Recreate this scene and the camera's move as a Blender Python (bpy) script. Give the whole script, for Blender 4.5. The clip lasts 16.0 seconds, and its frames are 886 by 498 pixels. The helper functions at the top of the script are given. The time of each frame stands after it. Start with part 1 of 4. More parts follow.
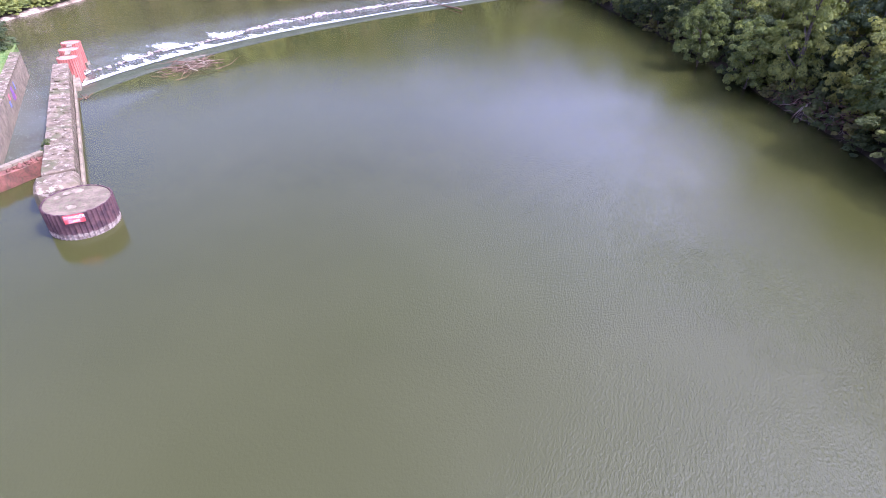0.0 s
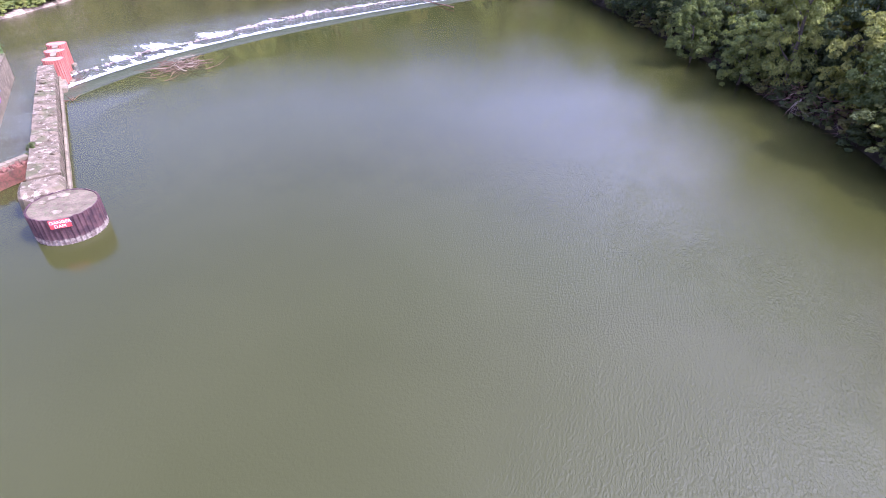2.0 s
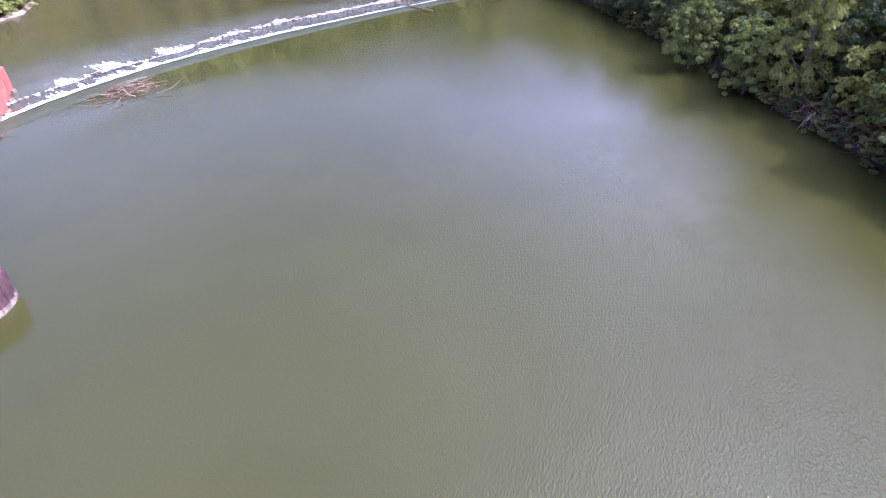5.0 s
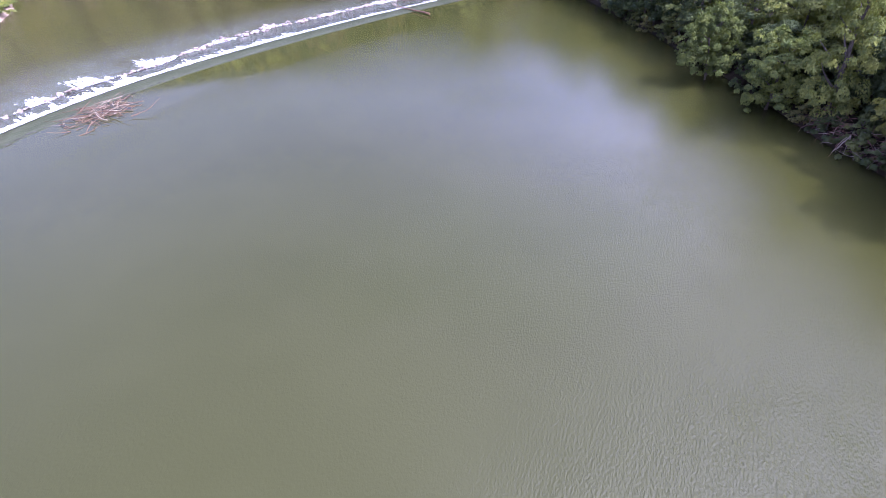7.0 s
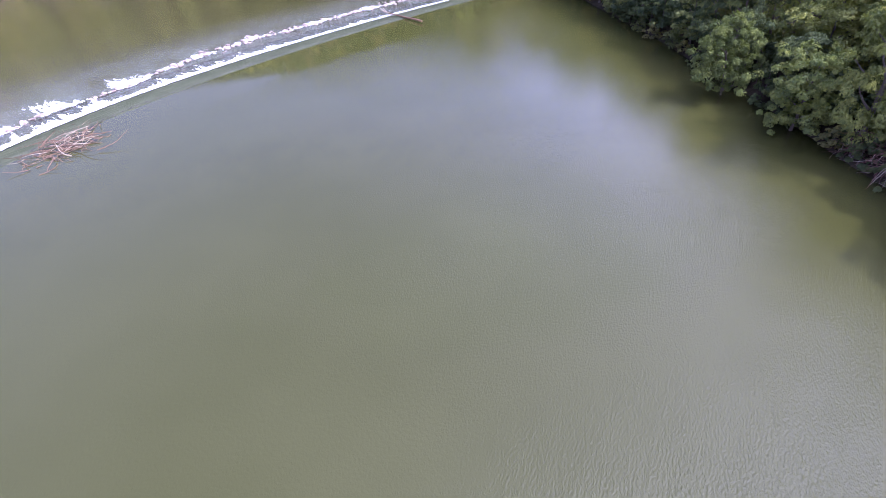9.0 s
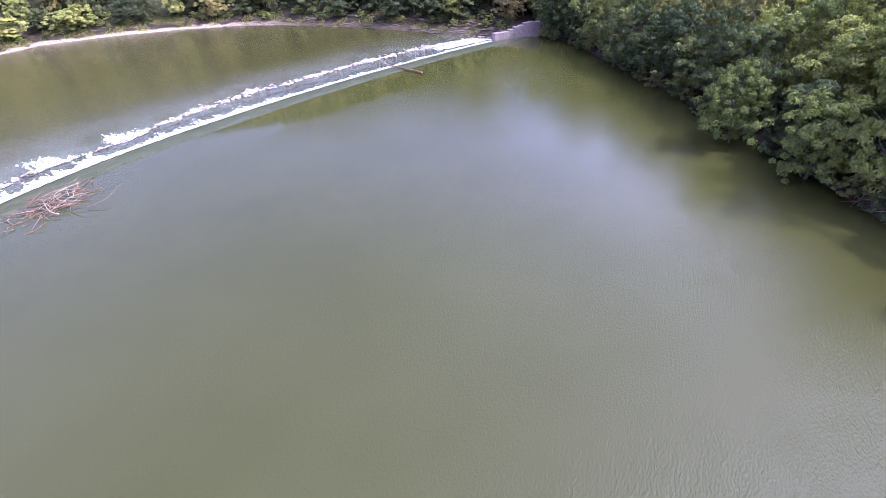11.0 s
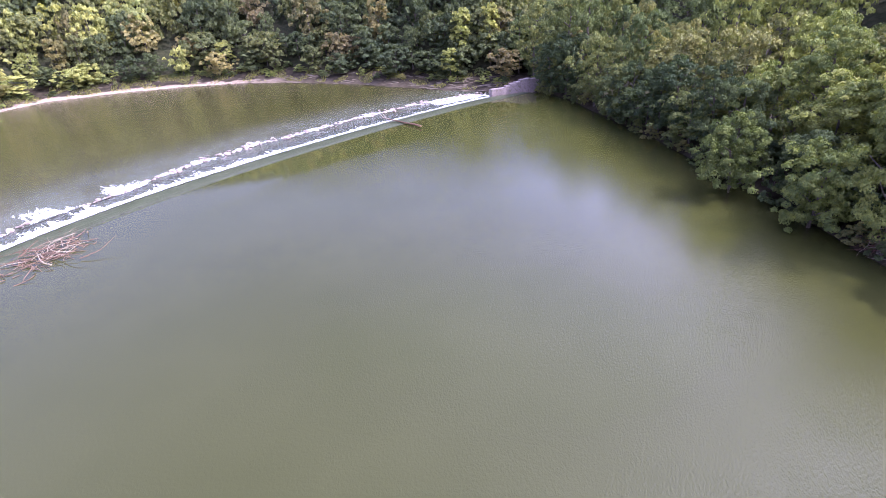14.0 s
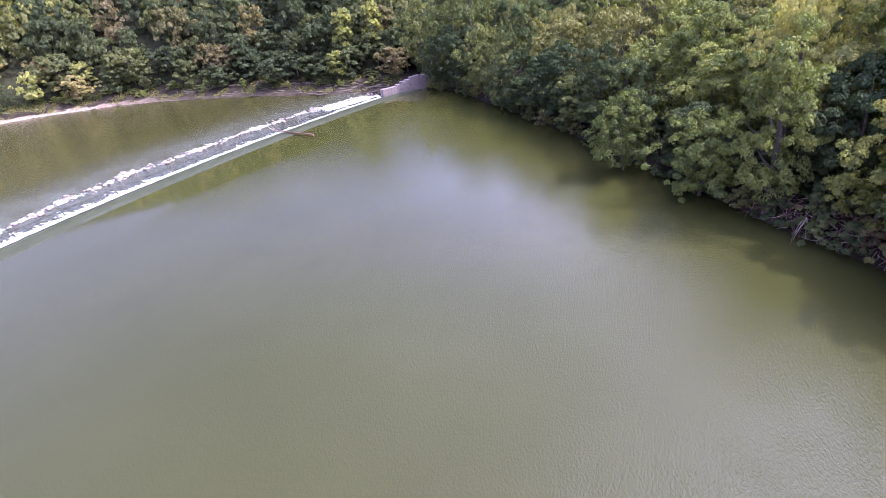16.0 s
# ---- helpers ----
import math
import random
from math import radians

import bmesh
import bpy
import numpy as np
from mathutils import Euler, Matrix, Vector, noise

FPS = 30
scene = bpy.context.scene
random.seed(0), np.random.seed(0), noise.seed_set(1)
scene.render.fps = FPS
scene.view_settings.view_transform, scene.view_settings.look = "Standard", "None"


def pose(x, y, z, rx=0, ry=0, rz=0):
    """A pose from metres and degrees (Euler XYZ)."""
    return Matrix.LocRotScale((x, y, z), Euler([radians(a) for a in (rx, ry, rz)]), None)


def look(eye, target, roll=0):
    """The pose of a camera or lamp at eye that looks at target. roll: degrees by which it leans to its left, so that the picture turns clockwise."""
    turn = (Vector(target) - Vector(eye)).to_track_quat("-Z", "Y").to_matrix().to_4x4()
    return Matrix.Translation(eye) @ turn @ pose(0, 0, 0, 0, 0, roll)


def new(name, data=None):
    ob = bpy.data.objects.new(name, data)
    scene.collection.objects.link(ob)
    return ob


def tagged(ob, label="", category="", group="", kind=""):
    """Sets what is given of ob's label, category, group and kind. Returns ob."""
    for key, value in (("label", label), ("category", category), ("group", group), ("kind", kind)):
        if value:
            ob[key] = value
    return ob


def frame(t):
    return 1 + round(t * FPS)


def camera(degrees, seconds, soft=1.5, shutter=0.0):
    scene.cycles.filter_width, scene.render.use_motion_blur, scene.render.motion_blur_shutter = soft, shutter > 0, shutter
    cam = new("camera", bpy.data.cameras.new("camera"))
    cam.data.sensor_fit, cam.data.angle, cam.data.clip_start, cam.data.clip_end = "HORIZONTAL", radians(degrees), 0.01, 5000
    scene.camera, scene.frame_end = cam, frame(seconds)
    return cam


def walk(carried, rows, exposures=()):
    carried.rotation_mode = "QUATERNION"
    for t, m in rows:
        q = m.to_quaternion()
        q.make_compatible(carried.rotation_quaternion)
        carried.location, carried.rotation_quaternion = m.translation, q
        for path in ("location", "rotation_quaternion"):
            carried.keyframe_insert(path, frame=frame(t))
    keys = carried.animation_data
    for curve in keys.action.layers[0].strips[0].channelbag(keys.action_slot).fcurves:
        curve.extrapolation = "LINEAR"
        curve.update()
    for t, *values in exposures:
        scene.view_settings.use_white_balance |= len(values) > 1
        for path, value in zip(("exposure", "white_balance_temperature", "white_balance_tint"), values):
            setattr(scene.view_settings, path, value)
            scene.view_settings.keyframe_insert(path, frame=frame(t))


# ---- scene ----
EXPOSURES = ((0.0, 0.44, 5400, 28.5), (8.5, 0.45, 5400, 28.5), (11.0, 0.49, 5400, 28.5), (16.0, 0.52, 5620, 29))
cam = camera(79.063, 16.0, soft=0.8)

# seconds, place, heading to the left of +y, pitch, lean
PATH = [
    (0.0, 0.000, 0.007, 24.931, 0.004, -34.890, 1.056),
    (0.5, -0.064, 0.025, 24.739, -0.176, -34.871, 1.051),
    (1.0, -0.127, -0.099, 24.601, -0.452, -34.816, 1.027),
    (1.5, 0.031, 0.154, 24.667, -0.416, -34.985, 0.869),
    (2.0, -0.038, 0.657, 24.715, -0.739, -35.043, 0.762),
    (2.5, 0.182, 1.481, 24.995, -0.872, -35.256, 0.522),
    (3.0, 0.383, 2.745, 25.303, -0.904, -35.577, 0.252),
    (5.5, 2.332, 11.308, 25.162, -1.350, -35.775, -0.919),
    (6.0, 2.724, 13.188, 25.692, -1.044, -36.173, -1.092),
    (6.5, 2.599, 14.911, 26.040, -0.967, -36.435, -1.303),
    (7.0, 2.631, 16.795, 26.449, -0.992, -36.838, -1.595),
    (7.5, 2.761, 18.802, 26.941, -1.168, -37.297, -1.889),
    (8.0, 2.811, 20.727, 27.332, -1.194, -37.637, -2.238),
    (8.5, 2.948, 22.726, 27.522, -1.209, -37.731, -2.466),
    (11.0, 3.340, 27.659, 27.016, -1.051, -33.108, -3.377),
    (11.5, 2.753, 27.702, 26.283, -1.863, -27.746, -3.069),
    (12.0, 2.700, 27.813, 26.063, -1.983, -25.646, -3.087),
    (12.5, 2.700, 27.928, 26.036, -2.088, -25.316, -3.027),
    (13.0, 2.878, 28.205, 26.123, -1.898, -26.519, -3.157),
    (13.5, 3.003, 28.360, 26.208, -1.767, -27.334, -3.271),
    (14.0, 3.054, 28.450, 26.248, -1.729, -27.523, -3.187),
    (14.5, 2.672, 28.383, 26.337, -4.112, -27.609, -3.671),
    (15.0, 3.824, 30.850, 25.857, -11.745, -28.275, -5.989),
    (15.5, 4.104, 31.334, 25.900, -14.350, -28.661, -6.875),
    (16.0, 4.017, 31.122, 25.943, -11.873, -28.427, -6.233),
]


def camera_pose(x, y, z, yaw, pitch, lean):
    return pose(x, y, z, 90 + pitch, 0, yaw) @ pose(0, 0, 0, 0, 0, lean)


walk(cam, [(row[0], camera_pose(*row[1:])) for row in PATH], exposures=EXPOSURES)

# ---- light ----
SUN_ELEVATION, SUN_AZIMUTH = radians(56), radians(104)  # azimuth clockwise from +y
world = bpy.data.worlds.new("world")
scene.world = world
world.use_nodes = True
wn, wl = world.node_tree.nodes, world.node_tree.links
sky = wn.new("ShaderNodeTexSky")
sky.sky_type, sky.sun_disc = "NISHITA", False
sky.sun_elevation, sky.sun_rotation = SUN_ELEVATION, SUN_AZIMUTH
sky.air_density, sky.dust_density, sky.ozone_density = 1.0, 2.0, 1.0
# thin broken cloud over a hazy blue
wc, wm, cloud, cover = wn.new("ShaderNodeTexCoord"), wn.new("ShaderNodeMapping"), wn.new("ShaderNodeTexNoise"), wn.new("ShaderNodeMapRange")
wm.inputs["Scale"].default_value = (1.0, 1.0, 2.2)
cloud.inputs["Scale"].default_value, cloud.inputs["Detail"].default_value, cloud.inputs["Roughness"].default_value = 1.2, 4, 0.5
cover.inputs["From Min"].default_value, cover.inputs["From Max"].default_value = 0.36, 0.60
cover.inputs["To Min"].default_value, cover.inputs["To Max"].default_value = 0.52, 0.66
blend = wn.new("ShaderNodeMix")
blend.data_type = "RGBA"
wl.new(wc.outputs["Generated"], wm.inputs[0])
wl.new(wm.outputs[0], cloud.inputs["Vector"])
wl.new(cloud.outputs["Fac"], cover.inputs[0])
wl.new(cover.outputs[0], blend.inputs[0])
wl.new(sky.outputs[0], blend.inputs[6])
# the haze is brighter low on the sun's side
toward, glow, tint = wn.new("ShaderNodeVectorMath"), wn.new("ShaderNodeMapRange"), wn.new("ShaderNodeMix")
toward.operation = "DOT_PRODUCT"
toward.inputs[1].default_value = (0.92, -0.10, 0.38)
glow.interpolation_type = "SMOOTHERSTEP"
glow.inputs["From Min"].default_value, glow.inputs["From Max"].default_value = -0.2, 0.9
glow.inputs["To Min"].default_value, glow.inputs["To Max"].default_value = 0.66, 2.7
tint.data_type, tint.blend_type = "RGBA", "MULTIPLY"
tint.inputs[0].default_value = 1.0
warm, side = wn.new("ShaderNodeMix"), wn.new("ShaderNodeMapRange")
warm.data_type = "RGBA"
warm.inputs[6].default_value, warm.inputs[7].default_value = (12.1, 13.9, 27.4, 1), (15.2, 14.8, 18.5, 1)
side.inputs["From Min"].default_value, side.inputs["From Max"].default_value = -0.05, 0.62
wl.new(toward.outputs["Value"], side.inputs[0])
wl.new(warm.outputs[2], tint.inputs[6])
wl.new(wc.outputs["Generated"], toward.inputs[0])
wl.new(toward.outputs["Value"], glow.inputs[0])
# a wide aureole round the sun
near_sun, aureole, both = wn.new("ShaderNodeVectorMath"), wn.new("ShaderNodeMapRange"), wn.new("ShaderNodeMath")
near_sun.operation, both.operation = "DOT_PRODUCT", "ADD"
near_sun.inputs[1].default_value = (math.sin(SUN_AZIMUTH) * math.cos(SUN_ELEVATION), math.cos(SUN_AZIMUTH) * math.cos(SUN_ELEVATION), math.sin(SUN_ELEVATION))
aureole.inputs["From Min"].default_value, aureole.inputs["From Max"].default_value = 0.72, 1.0
aureole.inputs["To Min"].default_value, aureole.inputs["To Max"].default_value = 0.0, 4.2
wl.new(wc.outputs["Generated"], near_sun.inputs[0])
wl.new(near_sun.outputs["Value"], aureole.inputs[0])
# the haze grows paler and brighter towards the horizon
up, haze = wn.new("ShaderNodeSeparateXYZ"), wn.new("ShaderNodeMapRange")
lift, lifted, paler = (wn.new("ShaderNodeMath") for _ in range(3))
haze.inputs["From Min"].default_value, haze.inputs["From Max"].default_value = 0.42, 0.22
lift.operation, lifted.operation, paler.operation = "MULTIPLY_ADD", "MULTIPLY", "MAXIMUM"
lift.inputs[1].default_value, lift.inputs[2].default_value = 0.25, 1.0
wl.new(wc.outputs["Generated"], up.inputs[0])
wl.new(up.outputs[2], haze.inputs[0])
wl.new(haze.outputs[0], lift.inputs[0])
wl.new(glow.outputs[0], lifted.inputs[0])
wl.new(lift.outputs[0], lifted.inputs[1])
wl.new(side.outputs[0], paler.inputs[0])
wl.new(haze.outputs[0], paler.inputs[1])
wl.new(paler.outputs[0], warm.inputs[0])
wl.new(lifted.outputs[0], both.inputs[0])
wl.new(aureole.outputs[0], both.inputs[1])
wl.new(both.outputs[0], tint.inputs[7])
wl.new(tint.outputs[2], blend.inputs[7])
wl.new(blend.outputs[2], wn["Background"].inputs[0])
wn["Background"].inputs[1].default_value = 0.110
sun_data = bpy.data.lights.new("sun", "SUN")
sun_data.energy, sun_data.angle, sun_data.color = 5.0, radians(1.6), (1.0, 0.95, 0.88)
sun = new("sun", sun_data)
to_sun = Vector((math.sin(SUN_AZIMUTH) * math.cos(SUN_ELEVATION), math.cos(SUN_AZIMUTH) * math.cos(SUN_ELEVATION), math.sin(SUN_ELEVATION)))
sun.matrix_world = look(to_sun * 200, (0, 0, 0))


# ---- materials ----
class Nodes:
    """A node material under construction."""

    def __init__(self, name, rough=0.8, spec=0.3, metal=0.0):
        self.m = bpy.data.materials.new(name)
        self.m.use_nodes = True
        self.t = self.m.node_tree
        self.p = self.t.nodes["Principled BSDF"]
        self.set(rough=rough, spec=spec, metal=metal)

    def set(self, rough=None, spec=None, metal=None):
        for key, v in (("Roughness", rough), ("Specular IOR Level", spec), ("Metallic", metal)):
            if v is not None:
                self.p.inputs[key].default_value = v

    def node(self, kind, **values):
        n = self.t.nodes.new("ShaderNode" + kind)
        for key, v in values.items():
            n.inputs[key.replace("_", " ")].default_value = v
        return n

    def link(self, a, b):
        self.t.links.new(a, b)

    def place(self, scale=(1, 1, 1), turn=0.0, local=False):
        g = self.t.nodes.new("ShaderNodeTexCoord" if local else "ShaderNodeNewGeometry")
        mp = self.node("Mapping")
        mp.vector_type = "TEXTURE"
        mp.inputs["Scale"].default_value = [1 / v for v in scale]
        mp.inputs["Rotation"].default_value = (0, 0, turn)
        self.link(g.outputs["Object" if local else "Position"], mp.inputs[0])
        return mp.outputs[0]

    def noise(self, scale, detail=4, rough=0.55, where=None):
        n = self.node("TexNoise", Scale=scale, Detail=detail, Roughness=rough)
        self.link(where or self.place(), n.inputs["Vector"])
        return n.outputs["Fac"]

    def ramp(self, fac, stops):
        r = self.node("ValToRGB")
        el = r.color_ramp.elements
        while len(el) < len(stops):
            el.new(0.5)
        for e, (at, c) in zip(el, stops):
            e.position, e.color = at, (*c, 1) if len(c) == 3 else c
        self.link(fac, r.inputs[0])
        return r.outputs[0]

    def mix(self, fac, a, b, blend="MIX"):
        n = self.t.nodes.new("ShaderNodeMix")
        n.data_type, n.blend_type = "RGBA", blend
        for socket, v in ((n.inputs[0], fac), (n.inputs[6], a), (n.inputs[7], b)):
            if isinstance(v, (int, float)):
                socket.default_value = v
            elif isinstance(v, tuple):
                socket.default_value = (*v, 1)
            else:
                self.link(v, socket)
        return n.outputs[2]

    def math(self, op, a, b=0.0):
        n = self.t.nodes.new("ShaderNodeMath")
        n.operation = op
        for socket, v in ((n.inputs[0], a), (n.inputs[1], b)):
            if isinstance(v, (int, float)):
                socket.default_value = v
            else:
                self.link(v, socket)
        return n.outputs[0]

    def colour(self, socket):
        if isinstance(socket, tuple):
            self.p.inputs["Base Color"].default_value = (*socket, 1)
        else:
            self.link(socket, self.p.inputs["Base Color"])
        return self

    def bump(self, height, strength=0.3, distance=0.05, under=None):
        b = self.node("Bump", Strength=strength, Distance=distance)
        self.link(height, b.inputs["Height"])
        if under:
            self.link(under, b.inputs["Normal"])
        self.link(b.outputs[0], self.p.inputs["Normal"])
        return b.outputs[0]


def grey(v):
    return (v, v, v)


def water_material(name, body_a, body_b, ripple, sheltered, least, bubbles=None):
    """River water with wind ripples. sheltered(n, place) gives the share of the ripples left at a place."""
    n = Nodes(name, rough=0.04, spec=0.5)
    n.p.inputs["IOR"].default_value = 1.34
    body = n.mix(n.ramp(n.noise(0.045, 3), [(0.35, grey(0)), (0.65, grey(1))]), body_a, body_b)
    if bubbles:
        body = n.mix(bubbles(n, n.t.nodes.new("ShaderNodeNewGeometry").outputs["Position"]), body, (0.092, 0.100, 0.078))
    n.colour(body)
    # short wind ripples in patches, their crests across the breeze
    fine = n.noise(1.0, 2, 0.45, n.place((3.5, 6.2, 1), radians(64)))
    cross = n.noise(1.0, 2, 0.5, n.place((5.0, 8.6, 1), radians(88)))
    chop = n.noise(1.0, 1, 0.4, n.place((9.0, 13.0, 1), radians(72)))
    swell = n.noise(1.0, 1, 0.5, n.place((0.35, 0.8, 1), radians(45)))
    gust = n.ramp(n.noise(0.034, 4, 0.55), [(0.36, grey(least)), (0.62, grey(1))])
    cat = n.ramp(n.noise(0.22, 3, 0.5, n.place((1.0, 2.2, 1), radians(64))), [(0.35, grey(0.75)), (0.65, grey(1))])
    gust = n.math("MULTIPLY", n.math("MULTIPLY", gust, cat), sheltered(n, n.t.nodes.new("ShaderNodeNewGeometry").outputs["Position"]))
    h = n.math("ADD", n.math("ADD", fine, n.math("MULTIPLY", cross, 0.7)), n.math("ADD", n.math("MULTIPLY", swell, 0.4), n.math("MULTIPLY", chop, 0.36)))
    n.bump(n.math("MULTIPLY", h, gust), 1.0, ripple)
    return n.m


def along(n, place, direction):
    dot = n.t.nodes.new("ShaderNodeVectorMath")
    dot.operation = "DOT_PRODUCT"
    dot.inputs[1].default_value = direction
    n.link(place, dot.inputs[0])
    return dot.outputs["Value"]


def ranged(n, value, a, b, lo, hi):
    r = n.node("MapRange", From_Min=a, From_Max=b, To_Min=lo, To_Max=hi)
    r.interpolation_type = "SMOOTHSTEP"
    n.link(value, r.inputs[0])
    return r.outputs[0]


def pool_shelter(n, place):
    """Still water along the dam; more of the breeze on the open side towards the wood, less under the trees."""
    gap = dam_gap(n, place)
    gap = n.math("ADD", gap, n.math("MULTIPLY", n.math("SUBTRACT", n.noise(0.12, 3), 0.5), 4.0))
    east = along(n, place, (1, 0, 0))
    k = n.math("MULTIPLY", ranged(n, gap, 7.0, 11.0, 0.13, 1.0), ranged(n, east, -25.0, 26.0, 0.62, 1.55))
    k = n.math("MULTIPLY", k, ranged(n, gap, 55.0, 88.0, 0.34, 1.0))
    return n.math("MULTIPLY", k, ranged(n, east, 30.0, 44.0, 1.0, 0.5))


def bubble_share(n, place):
    """Air in the water below the fall, in drifting clouds."""
    near = ranged(n, dam_gap(n, place), -34.0, -10.0, 0.0, 1.0)
    return n.math("MULTIPLY", near, n.ramp(n.noise(0.16, 4, 0.6), [(0.30, grey(0.25)), (0.62, grey(1))]))


def dam_gap(n, place):
    """Metres upstream of the dam's edge."""
    s = n.math("MULTIPLY", n.math("SUBTRACT", along(n, place, (*DAM_D, 0)), DAM_A.dot(DAM_D)), 0.01)
    bow = DAM_BOW[4]
    for c in DAM_BOW[3::-1]:
        bow = n.math("ADD", n.math("MULTIPLY", s, bow), c)
    return n.math("SUBTRACT", bow, n.math("SUBTRACT", along(n, place, (*DAM_N, 0)), DAM_A.dot(DAM_N)))


def tail_shelter(n, place):
    """Broken by the fall, calm farther down."""
    return ranged(n, along(n, place, (-0.775, 0.632, 0)), 100.0, 122.0, 1.0, 0.32)


def concrete(name, light, dark, moss=(0.10, 0.11, 0.05), scale=1.0):
    n = Nodes(name, rough=0.9, spec=0.2)
    base = n.mix(n.ramp(n.noise(0.9 * scale, 6, 0.65), [(0.35, grey(0)), (0.62, grey(1))]), dark, light)
    spots = n.ramp(n.noise(3.5 * scale, 5, 0.7), [(0.5, grey(0)), (0.62, grey(1))])
    base = n.mix(n.math("MULTIPLY", spots, 0.55), base, moss)
    n.colour(n.mix(n.math("MULTIPLY", n.ramp(n.noise(9 * scale, 4), [(0.55, grey(0)), (0.7, grey(1))]), 0.5), base, tuple(0.35 * c for c in dark)))
    n.bump(n.noise(6 * scale, 6, 0.7), 0.5, 0.05)
    return n.m


def broken_concrete():
    """Old pier concrete: pale spalled faces, dark pits, lichen in patches."""
    n = Nodes("weathered_concrete", rough=0.92, spec=0.15)
    base = n.mix(n.ramp(n.noise(0.8, 5, 0.65), [(0.40, grey(0)), (0.58, grey(1))]), (0.105, 0.078, 0.050), (0.185, 0.138, 0.092))
    base = n.mix(n.ramp(n.noise(1.7, 5, 0.7), [(0.54, grey(0)), (0.60, grey(1))]), base, (0.330, 0.262, 0.200))
    base = n.mix(n.math("MULTIPLY", n.ramp(n.noise(0.55, 4, 0.6), [(0.52, grey(0)), (0.64, grey(1))]), 0.7), base, (0.072, 0.078, 0.030))
    n.colour(n.mix(n.ramp(n.noise(3.4, 5, 0.7), [(0.58, grey(0)), (0.64, grey(1))]), base, (0.040, 0.030, 0.022)))
    n.bump(n.noise(3.0, 6, 0.75), 0.8, 0.12)
    return n.m


def foliage(name, stops, through_light=0.24):
    """Leaves: a colour for each tree, a shade for each leaf, and some light through them."""
    n = Nodes(name, rough=0.65, spec=0.14)
    who = n.t.nodes.new("ShaderNodeObjectInfo").outputs["Random"]
    leaf = n.t.nodes.new("ShaderNodeNewGeometry").outputs["Random Per Island"]
    c = n.ramp(who, stops)
    c = n.mix(n.math("MULTIPLY", leaf, 0.55), c, n.mix(1.0, c, (1.7, 1.65, 1.4), "MULTIPLY"))
    patch = n.ramp(n.noise(0.35, 3), [(0.4, grey(0)), (0.65, grey(1))])
    c = n.mix(n.math("MULTIPLY", patch, 0.35), c, n.mix(1.0, c, (1.4, 1.22, 0.95), "MULTIPLY"))
    clump = n.ramp(n.noise(0.9, 3, 0.6), [(0.38, grey(0)), (0.62, grey(1))])
    c = n.mix(clump, n.mix(1.0, c, (0.72, 0.78, 0.80), "MULTIPLY"), n.mix(1.0, c, (1.22, 1.20, 1.05), "MULTIPLY"))
    c = n.mix(1.0, c, (1.02, 0.97, 0.73), "MULTIPLY")
    n.colour(c)
    tr = n.node("BsdfTranslucent")
    n.link(n.mix(1.0, c, (1.25, 1.4, 0.6), "MULTIPLY"), tr.inputs[0])
    ms = n.node("MixShader")
    ms.inputs[0].default_value = through_light
    n.link(n.p.outputs[0], ms.inputs[1])
    n.link(tr.outputs[0], ms.inputs[2])
    n.link(ms.outputs[0], n.t.nodes["Material Output"].inputs[0])
    return n.m


def bark(name, a, b):
    n = Nodes(name, rough=0.9, spec=0.15)
    n.colour(n.mix(n.ramp(n.noise(3.0, 5, 0.7, n.place((3, 3, 0.6))), [(0.4, grey(0)), (0.6, grey(1))]), a, b))
    n.bump(n.noise(6, 4, 0.6, n.place((4, 4, 0.8))), 0.5, 0.03)
    return n.m


DAM_A, DAM_D, DAM_N = Vector((-48, 66)), Vector((0.632, 0.775)), Vector((-0.775, 0.632))
DAM_BOW = (0.814, 52.646, -111.559, 90.933, -32.086)  # how far the dam's edge bows downstream along its length
MAT_POOL = water_material("river_water", (0.038, 0.0385, 0.0100), (0.044, 0.0442, 0.0132), 0.056, pool_shelter, 0.45)
MAT_TAIL = water_material("tailwater", (0.038, 0.0360, 0.0110), (0.044, 0.041, 0.0140), 0.070, tail_shelter, 1.0, bubble_share)
MAT_PIER = broken_concrete()
MAT_WALL = concrete("pale_concrete", (0.270, 0.205, 0.140), (0.140, 0.106, 0.074))
MAT_RUST_WALL = concrete("red_stained_masonry", (0.22, 0.088, 0.062), (0.095, 0.046, 0.034), moss=(0.060, 0.060, 0.026), scale=1.3)
MAT_CAP = concrete("cell_concrete", (0.185, 0.138, 0.092), (0.095, 0.070, 0.046), scale=0.9)
MAT_ABUT = concrete("abutment_concrete", (0.30, 0.235, 0.220), (0.22, 0.170, 0.160), scale=0.6)
MAT_LEAF = foliage("broadleaf_foliage", [(0.0, (0.048, 0.066, 0.042)), (0.45, (0.068, 0.088, 0.050)), (0.8, (0.100, 0.116, 0.060)), (1.0, (0.140, 0.134, 0.072))])
MAT_LEAF_FAR = foliage("hillside_foliage", [(0.0, (0.056, 0.074, 0.056)), (0.5, (0.080, 0.098, 0.066)), (0.85, (0.120, 0.130, 0.078)), (0.92, (0.150, 0.122, 0.098)), (1.0, (0.185, 0.180, 0.090))], 0.36)
# pale hillside leaves; the sunlit tone of the left slope is in their colour
MAT_LEAF_PALE = foliage("pale_sunlit_foliage", [(0.0, (0.125, 0.155, 0.080)), (0.35, (0.215, 0.232, 0.108)), (0.7, (0.285, 0.295, 0.140)), (0.85, (0.21, 0.175, 0.12)), (1.0, (0.36, 0.345, 0.130))])
